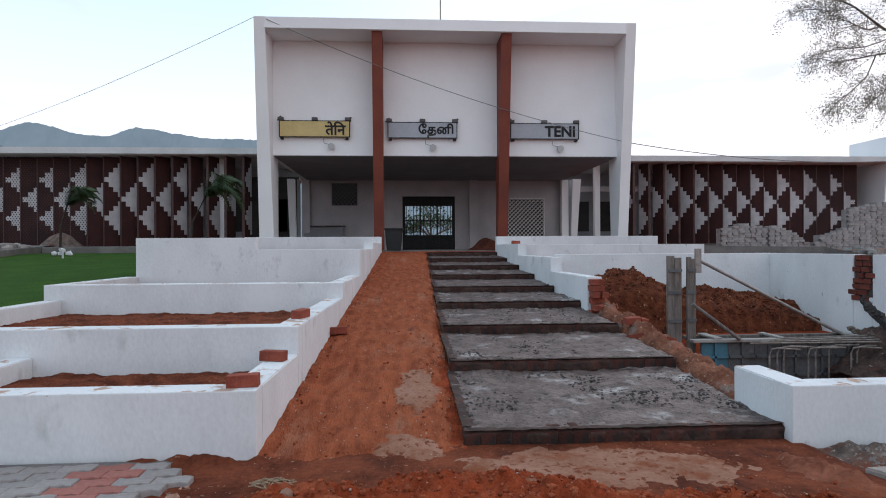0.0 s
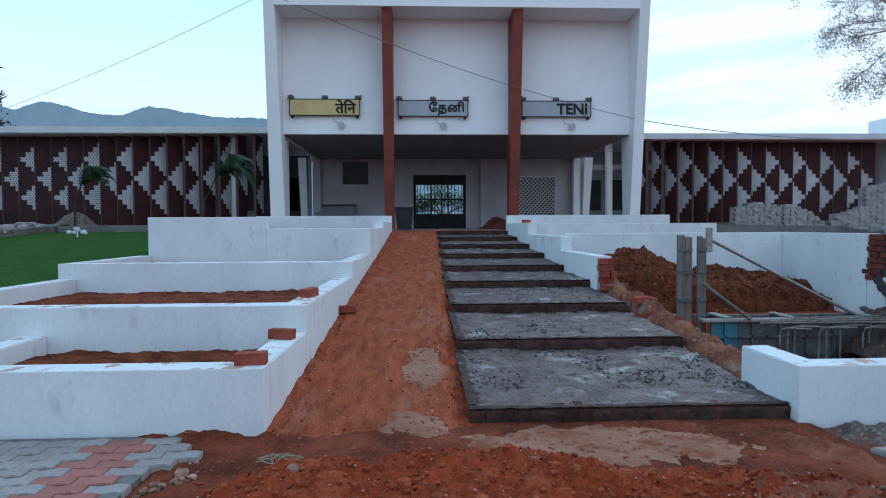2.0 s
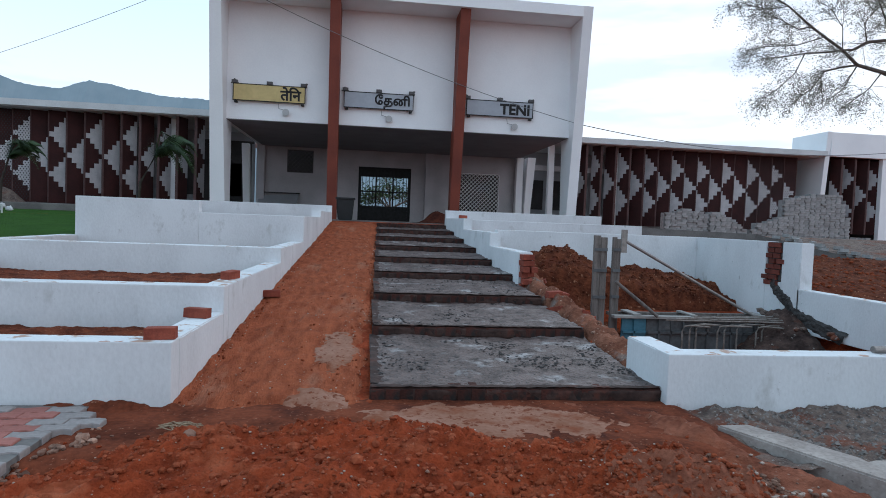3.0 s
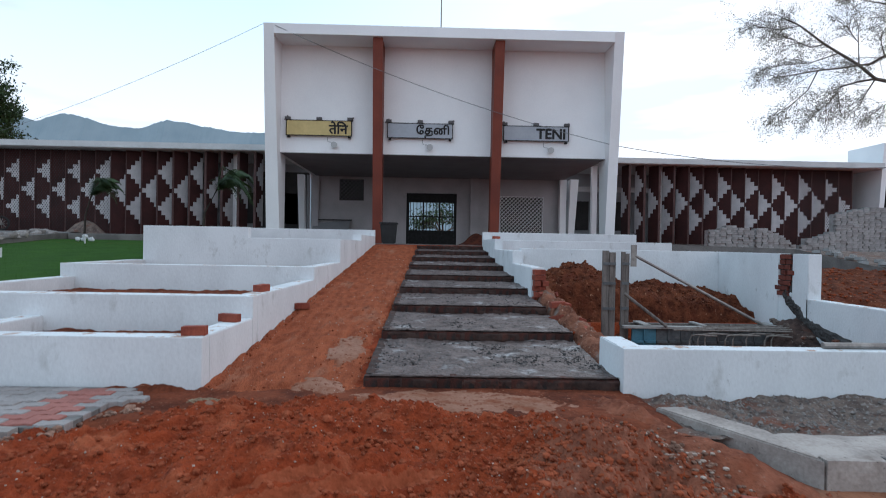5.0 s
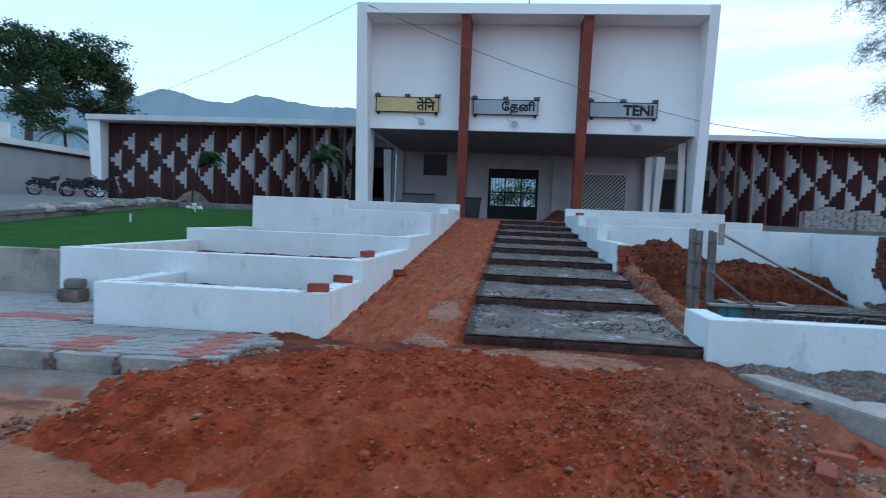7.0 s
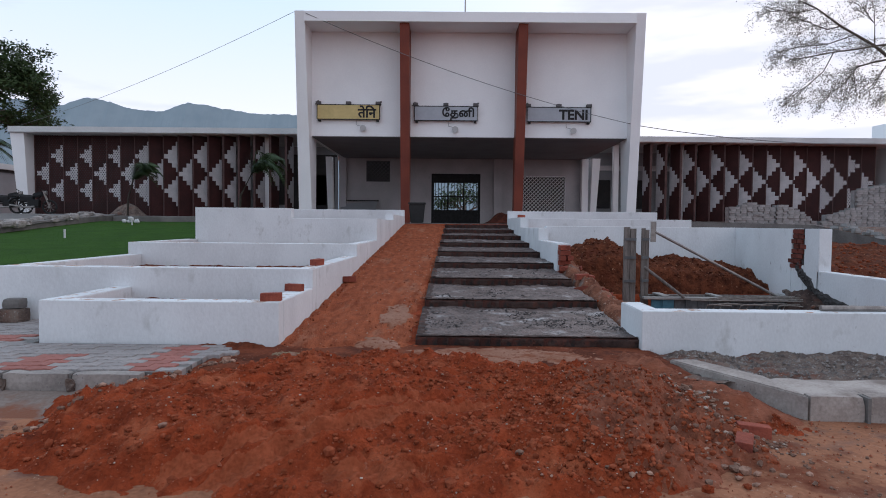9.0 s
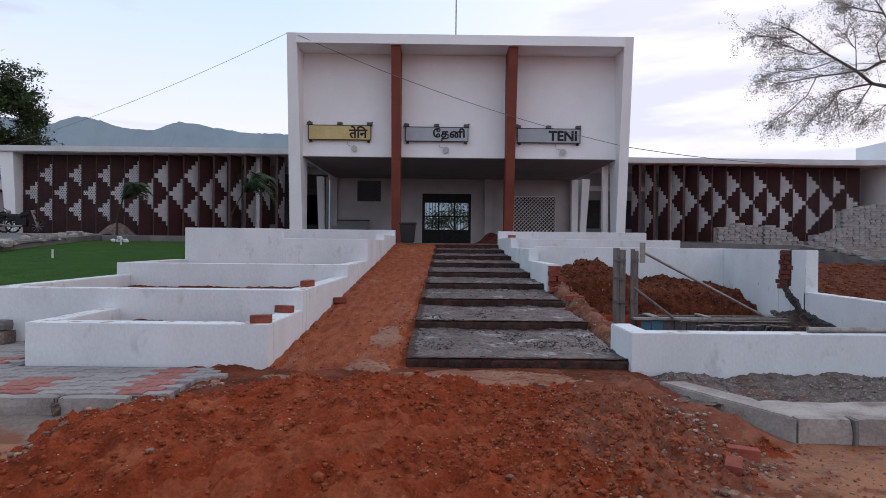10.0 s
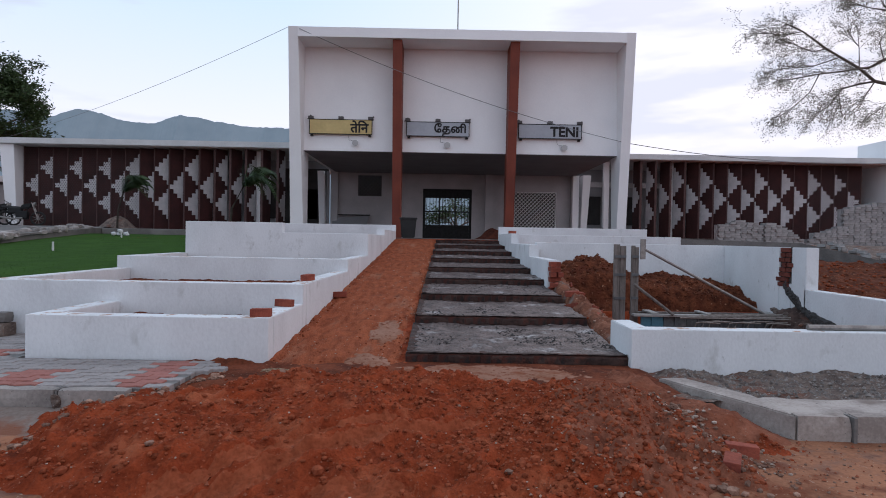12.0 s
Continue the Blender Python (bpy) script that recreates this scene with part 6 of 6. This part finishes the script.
# ---- motorbikes ----
def motorbike():
    m = thing("motorbike", "dark motorbike parked on its stand by the wing", "motorbike", (0, 0, 0), "parked motorbikes")
    for x in (-0.62, 0.64):
        w = bmesh.new()
        ring = [(x + 0.27 * math.cos(k * 6.2832 / 20), 0, 0.31 + 0.27 * math.sin(k * 6.2832 / 20)) for k in range(21)]
        tube(w, ring, 0.042, 7)
        tyre = part("wheel", w, RUBBER, m)
        w = bmesh.new()
        for k in range(9):
            a = k * 6.2832 / 9
            tube(w, [(x, 0, 0.31), (x + 0.24 * math.cos(a), 0, 0.31 + 0.24 * math.sin(a))], 0.008, 4)
        tube(w, [(x, -0.07, 0.31), (x, 0.07, 0.31)], 0.05, 8)
        part("spokes", w, STEEL, tyre)
    w = bmesh.new()
    for y in (-0.07, 0.07):
        tube(w, [(0.64, y, 0.31), (0.38, y, 1.0)], 0.022, 6)
    part("fork", w, STEEL, m)
    w = bmesh.new()
    tube(w, [(0.36, -0.33, 1.06), (0.40, -0.1, 1.03), (0.40, 0.1, 1.03), (0.36, 0.33, 1.06)], 0.014, 6)
    part("handlebar", w, IRON, m)
    w = bmesh.new()
    tube(w, [(0.52, 0, 0.93), (0.42, 0, 0.93)], 0.09, 10, 0.07)
    part("headlight", w, STEEL, m)
    w = bmesh.new()
    hexa(w, [(-0.02, -0.11, 0.70), (0.38, -0.09, 0.80), (0.38, 0.09, 0.80), (-0.02, 0.11, 0.70)], [(-0.02, -0.09, 0.88), (0.34, -0.08, 0.98), (0.34, 0.08, 0.98), (-0.02, 0.09, 0.88)])
    bmesh.ops.bevel(w, geom=list(w.edges), offset=0.03, segments=2, affect="EDGES")
    part("fuel_tank", w, IRON, m)
    w = bmesh.new()
    hexa(w, [(-0.72, -0.11, 0.76), (-0.02, -0.12, 0.72), (-0.02, 0.12, 0.72), (-0.72, 0.11, 0.76)], [(-0.74, -0.1, 0.85), (-0.02, -0.11, 0.80), (-0.02, 0.11, 0.80), (-0.74, 0.1, 0.85)])
    part("seat", w, BLACK_PLASTIC, m)
    w = bmesh.new()
    box(w, -0.5, 0.02, -0.12, 0.12, 0.5, 0.76, 0.04)
    part("side_cover", w, IRON, m)
    w = bmesh.new()
    box(w, -0.2, 0.25, -0.13, 0.13, 0.28, 0.62, 0.04)
    part("engine", w, IRON, m)
    w = bmesh.new()
    tube(w, [(0.1, -0.15, 0.3), (-0.3, -0.17, 0.27), (-0.85, -0.17, 0.36)], 0.04, 8)
    part("exhaust", w, STEEL, m)
    w = bmesh.new()
    tube(w, [(0.37, 0, 0.95), (0.1, 0, 0.5), (-0.3, 0, 0.45), (-0.62, 0, 0.31), (-0.6, 0, 0.75)], 0.025, 6)
    part("frame", w, IRON, m)
    w = bmesh.new()
    tube(w, [(-0.95, 0, 0.5), (-0.8, 0, 0.66), (-0.55, 0, 0.68)], 0.06, 6)
    part("mudguard", w, IRON, m)
    return m


mb = motorbike()
mb.matrix_basis = pose(-17.5, 22.6, 1.61, -6, 0, 12)
copy_thing(mb, pose(-19.0, 23.2, 1.61, -6, 0, 20))
copy_thing(mb, pose(-20.8, 23.4, 1.61, -6, 0, 35))
# neighbouring grey shed
shed = thing("grey_shed", "low grey flat-roofed shed with a water tank", "shed", (-30, 24, 1.4))
boxpart("wall", GREYWALL, shed, -34.0, -23.6, 23.0, 32.0, 1.3, 4.0)
boxpart("roof", ROOF, shed, -34.2, -23.4, 22.8, 32.2, 4.05, 4.35)
boxpart("eave_band", DARK, shed, -34.05, -23.55, 22.95, 32.05, 3.9, 4.047)
bm = bmesh.new()
tube(bm, [(-24.8, 25.0, 4.35), (-24.8, 25.0, 5.2)], 0.45, 16)
part("water_tank", bm, ROOF, shed)

# ---- trees ----
def leaf_quads(verts, faces, c, r, n, size, g):
    for _ in range(n):
        d = Vector((g.gauss(0, 1), g.gauss(0, 1), g.gauss(0, 0.8)))
        p = Vector(c) + d * r * 0.5
        u = Vector((g.uniform(-1, 1), g.uniform(-1, 1), g.uniform(-0.7, 0.7))).normalized()
        v = u.cross(Vector((g.uniform(-1, 1), g.uniform(-1, 1), g.uniform(-1, 1)))).normalized()
        s1, s2 = size * g.uniform(0.6, 1.3), size * g.uniform(0.25, 0.5)
        k = len(verts)
        verts += [tuple(p - u * s1), tuple(p + v * s2), tuple(p + u * s1), tuple(p - v * s2)]
        faces.append((k, k + 1, k + 2, k + 3))


def grow(bm, p, d, length, r, depth, g, tips, droop=0.0, spread=0.6, kids=(2, 4)):
    pts, q, dd = [p.copy()], p.copy(), d.normalized()
    n = 5 if depth > 1 else 3
    for i in range(n):
        dd = (dd + Vector((g.gauss(0, 0.16), g.gauss(0, 0.16), g.gauss(0, 0.13) - droop * (3 - min(depth, 3)))) * 0.6).normalized()
        q = q + dd * length / n
        pts.append(q.copy())
    tube(bm, pts, r, 6 if depth > 2 else (4 if depth > 1 else 3), r * 0.55)
    if depth == 0:
        tips.append(q)
        return
    for _ in range(g.randint(*kids)):
        at = pts[g.randint(max(1, n // 2), n)]
        nd = (dd + Vector((g.gauss(0, spread), g.gauss(0, spread), g.gauss(0, spread * 0.7)))).normalized()
        grow(bm, at, nd, length * g.uniform(0.55, 0.8), r * 0.55, depth - 1, g, tips, droop, spread, kids)
    tips.append(q)


def tree(name, base, limbs, label, leaf, leaf_size, leaves, clump, depth, seed, droop=0.0, kids=(2, 4), trunk_r=0.28):
    g = random.Random(seed)
    t = thing(name, label, "tree", base)
    bm = bmesh.new()
    b = Vector(base)
    fork = b + Vector(limbs[0])
    tube(bm, [b - Vector((0, 0, 0.2)), b.lerp(fork, 0.5) + Vector((0.1, 0, 0)), fork], trunk_r, 10, trunk_r * 0.7)
    tips = []
    for way, length in limbs[1:]:
        grow(bm, fork, Vector(way), length, trunk_r * 0.5, depth, g, tips, droop, 0.6, kids)
    part("trunk", bm, BARK, t)
    verts, faces = [], []
    for c in tips:
        leaf_quads(verts, faces, c, clump, leaves, leaf_size, g)
    me = bpy.data.meshes.new("crown")
    me.from_pydata(verts, [], faces)
    me.materials.append(leaf)
    cr_ = new("crown", me)
    cr_.parent = t
    cr_.matrix_parent_inverse = t.matrix_basis.inverted()
    tagged(cr_, kind="stuff")
    return t


THORN_LIMBS = (
    (0.13, 0.05, ((15.0, 11.6, 0.6), (14.7, 11.4, 2.6), (13.2, 11.0, 4.3), (11.8, 10.5, 4.9), (10.93, 10.3, 5.02))),
    (0.045, 0.012, ((10.93, 10.3, 5.02), (10.29, 10.3, 5.14), (9.92, 10.3, 5.43), (9.08, 10.2, 5.83), (8.54, 10.2, 6.21), (8.2, 10.2, 6.36))),
    (0.05, 0.022, ((13.2, 11.0, 4.3), (12.1, 10.6, 5.5), (10.92, 10.3, 5.71), (10.48, 10.3, 5.64), (10.15, 10.3, 5.45), (9.92, 10.3, 5.43))),
    (0.024, 0.008, ((9.92, 10.3, 5.43), (9.42, 10.1, 5.30), (8.82, 10.0, 5.20), (8.16, 9.9, 5.05), (7.75, 9.8, 4.98))),
    (0.026, 0.008, ((10.29, 10.3, 5.14), (9.96, 10.4, 5.09), (9.6, 10.4, 4.98), (9.53, 10.4, 4.86), (9.6, 10.4, 4.40))),
    (0.018, 0.006, ((10.29, 10.3, 5.14), (10.05, 10.2, 4.85), (9.83, 10.1, 4.55))),
    (0.030, 0.010, ((12.1, 10.6, 5.5), (11.3, 10.4, 5.7), (10.91, 10.2, 5.87), (10.32, 10.0, 6.64), (9.95, 9.9, 7.05))),
    (0.014, 0.005, ((8.82, 10.0, 5.20), (8.55, 9.9, 4.75), (8.15, 9.8, 4.42), (7.75, 9.7, 4.16))),
    (0.014, 0.005, ((9.53, 10.4, 4.86), (9.2, 10.3, 4.52), (8.85, 10.2, 4.32))),
    (0.014, 0.005, ((9.92, 10.3, 5.43), (9.97, 10.4, 5.95), (9.75, 10.5, 6.35))),
    (0.016, 0.005, ((9.08, 10.2, 5.83), (8.72, 10.1, 5.72), (8.2, 10.0, 5.86), (7.75, 9.9, 5.95))),
    (0.014, 0.005, ((9.42, 10.2, 5.65), (8.9, 10.4, 5.48), (8.3, 10.5, 5.45), (7.95, 10.5, 5.35))),
    (0.014, 0.005, ((8.54, 10.2, 6.21), (8.15, 10.3, 6.15), (7.7, 10.3, 6.20))),
    (0.016, 0.005, ((10.32, 10.0, 6.64), (9.9, 10.1, 6.75), (9.5, 10.2, 6.95))),
    (0.014, 0.005, ((10.48, 10.3, 5.64), (10.3, 10.2, 6.0), (10.5, 10.1, 6.3))),
    (0.016, 0.005, ((10.9, 10.3, 5.05), (10.7, 10.4, 4.7), (10.4, 10.4, 4.45))),
    (0.06, 0.015, ((14.7, 11.4, 2.6), (15.6, 11.9, 4.8), (16.6, 12.2, 6.4), (17.4, 12.4, 7.2))),
    (0.05, 0.012, ((13.2, 11.0, 4.3), (13.0, 11.9, 6.2), (12.5, 12.4, 7.6))),
)


def thorn_tree():
    """A leaning thorn tree: crooked limbs, sprays of fine twigs, tiny leaflets."""
    g = random.Random(11)
    t = thing("thorn_tree", "sparse thorn tree with crooked limbs and fine feathery twigs", "tree", (15.0, 11.6, 0.9))
    verts, faces = [], []
    for r0, r1, pts in THORN_LIMBS:
        bm = bmesh.new()
        tube(bm, pts, r0, 7, r1)
        pts = [Vector(p) for p in pts]
        tips = []
        if r0 < 0.1:
            for k in range(16 if r0 < 0.04 else 20):
                u = (len(pts) - 1) * g.uniform(0.28, 0.999)
                a, b = pts[int(u)], pts[int(u) + 1]
                p = a.lerp(b, u - int(u))
                d = (b - a).normalized() + Vector((g.gauss(-0.25, 0.5), g.gauss(0, 0.7), g.gauss(0.05, 0.45)))
                grow(bm, p, d, g.uniform(0.22, 0.52), 0.0055, 2, g, tips, 0.05, 0.5, (2, 3))
        part("limb" if r0 < 0.1 else "trunk", bm, BARK, t)
        for c in tips:
            leaf_quads(verts, faces, c, 0.11, 13, 0.019, g)
    me = bpy.data.meshes.new("crown")
    me.from_pydata(verts, [], faces)
    me.materials.append(THORN_LEAF)
    ob = new("crown", me)
    ob.parent = t
    ob.matrix_parent_inverse = t.matrix_basis.inverted()
    tagged(ob, kind="stuff")


thorn_tree()
tree("leafy_tree", (-32.6, 36.0, 1.2), [(0.3, 0.0, 6.6), ((0.9, 0.0, 0.75), 3.4), ((-0.8, 0.2, 0.9), 3.2), ((0.1, 0.5, 1.0), 3.6), ((0.7, -0.5, 0.35), 3.2), ((-0.3, -0.6, 1.0), 3.2), ((0.9, 0.3, 0.15), 3.2)],
     "tall dark green leafy tree behind the wing", LEAF, 0.14, 130, 0.62, 3, 7, 0.0, (2, 4), 0.34)
tree("leafy_tree", (1.8, 52.0, 1.0), [(0.2, 0.0, 1.3), ((0.9, 0.0, 0.5), 2.0), ((-0.9, 0.2, 0.6), 2.0), ((0.1, 0.5, 1.0), 2.2), ((-0.4, -0.5, 0.7), 2.0)],
     "bushy green tree seen through the gate", LEAF, 0.14, 60, 0.9, 2, 9, 0.0, (2, 3), 0.2)


def palm(base, height, lean, fronds, length, label, seed, droop=1.0, trunk_r=0.09, side_=0.0, lift=0.0):
    g = random.Random(seed)
    t = thing("palm", label, "palm", base, "palms")
    b = Vector(base)
    top = b + Vector((lean, 0, height))
    bm = bmesh.new()
    tube(bm, [b - Vector((0, 0, 0.1)), b.lerp(top, 0.5) + Vector((-0.35 * lean, 0, 0.1)), top], trunk_r, 8, trunk_r * 0.6)
    part("trunk", bm, PALM_BARK, t)
    full = length
    for f in range(fronds):
        a = 6.2832 * f / fronds + g.uniform(-0.25, 0.25)
        rise = g.uniform(0.35, 1.1) + lift
        way = Vector((math.cos(a) + side_, math.sin(a), 0)).normalized()
        length = full * g.uniform(0.7, 1.1)
        pts = [top + way * (length * u) + Vector((0, 0, length * (rise * u - droop * 1.1 * u * u))) for u in [i / 9 for i in range(10)]]
        bm = bmesh.new()
        tube(bm, pts, 0.018, 4, 0.006)
        side = way.cross(Vector((0, 0, 1)))
        for i in range(1, 10):
            for j in (0.0, 0.33, 0.67):
                p = pts[i - 1].lerp(pts[i], j)
                ll = 0.42 * length * math.sin(3.14 * min(1, (i - 1 + j) / 9.5 + 0.12)) + 0.06
                for sgn in (-1, 1):
                    e = p + side * sgn * ll * 0.75 + way * ll * 0.4 - Vector((0, 0, ll * 0.45))
                    w = way * 0.03
                    bm.faces.new([bm.verts.new(p - w), bm.verts.new(p.lerp(e, 0.5) + w * 1.2), bm.verts.new(e), bm.verts.new(p.lerp(e, 0.5) - w * 1.2)])
        part("frond", bm, LEAF, t)
    return t


palm((-13.22, 22.2, 1.2), 2.0, 0.3, 9, 1.25, "young palm with a slim leaning trunk on the lawn edge", 3, 1.45, 0.05, 1.3, 0.85)
palm((-7.95, 20.6, 1.2), 2.2, 0.6, 11, 1.45, "young palm with long arching fronds by the portal", 4, 1.75, 0.06, 1.05, 1.0)
palm((-34.0, 52.0, 1.0), 8.0, 0.4, 14, 3.2, "distant tall coconut palm", 5, 1.1, 0.2)
palm((-40.0, 50.0, 1.0), 7.0, -0.4, 14, 3.0, "distant short coconut palm", 6, 1.1, 0.2)

# ---- small things by the pavement ----
pile = thing("broken_block", "dark broken concrete block on the pavement", "block", (-5.3, 4.15, 0))
roughpart("block", GRAVEL, pile, -5.52, -5.2, 4.12, 4.36, 0.0, 0.17, 0.006, 2.0)
roughpart("block", CEMENT, pile, -5.45, -5.22, 4.16, 4.34, 0.17, 0.31, 0.008, 7.0)
bm = bmesh.new()
lump(bm, (-2.55, -0.75, -0.18), 0.07, 3, 0.5)
solid("stone", bm, GRAVEL, "flat dark stone lying on the road", "stone")
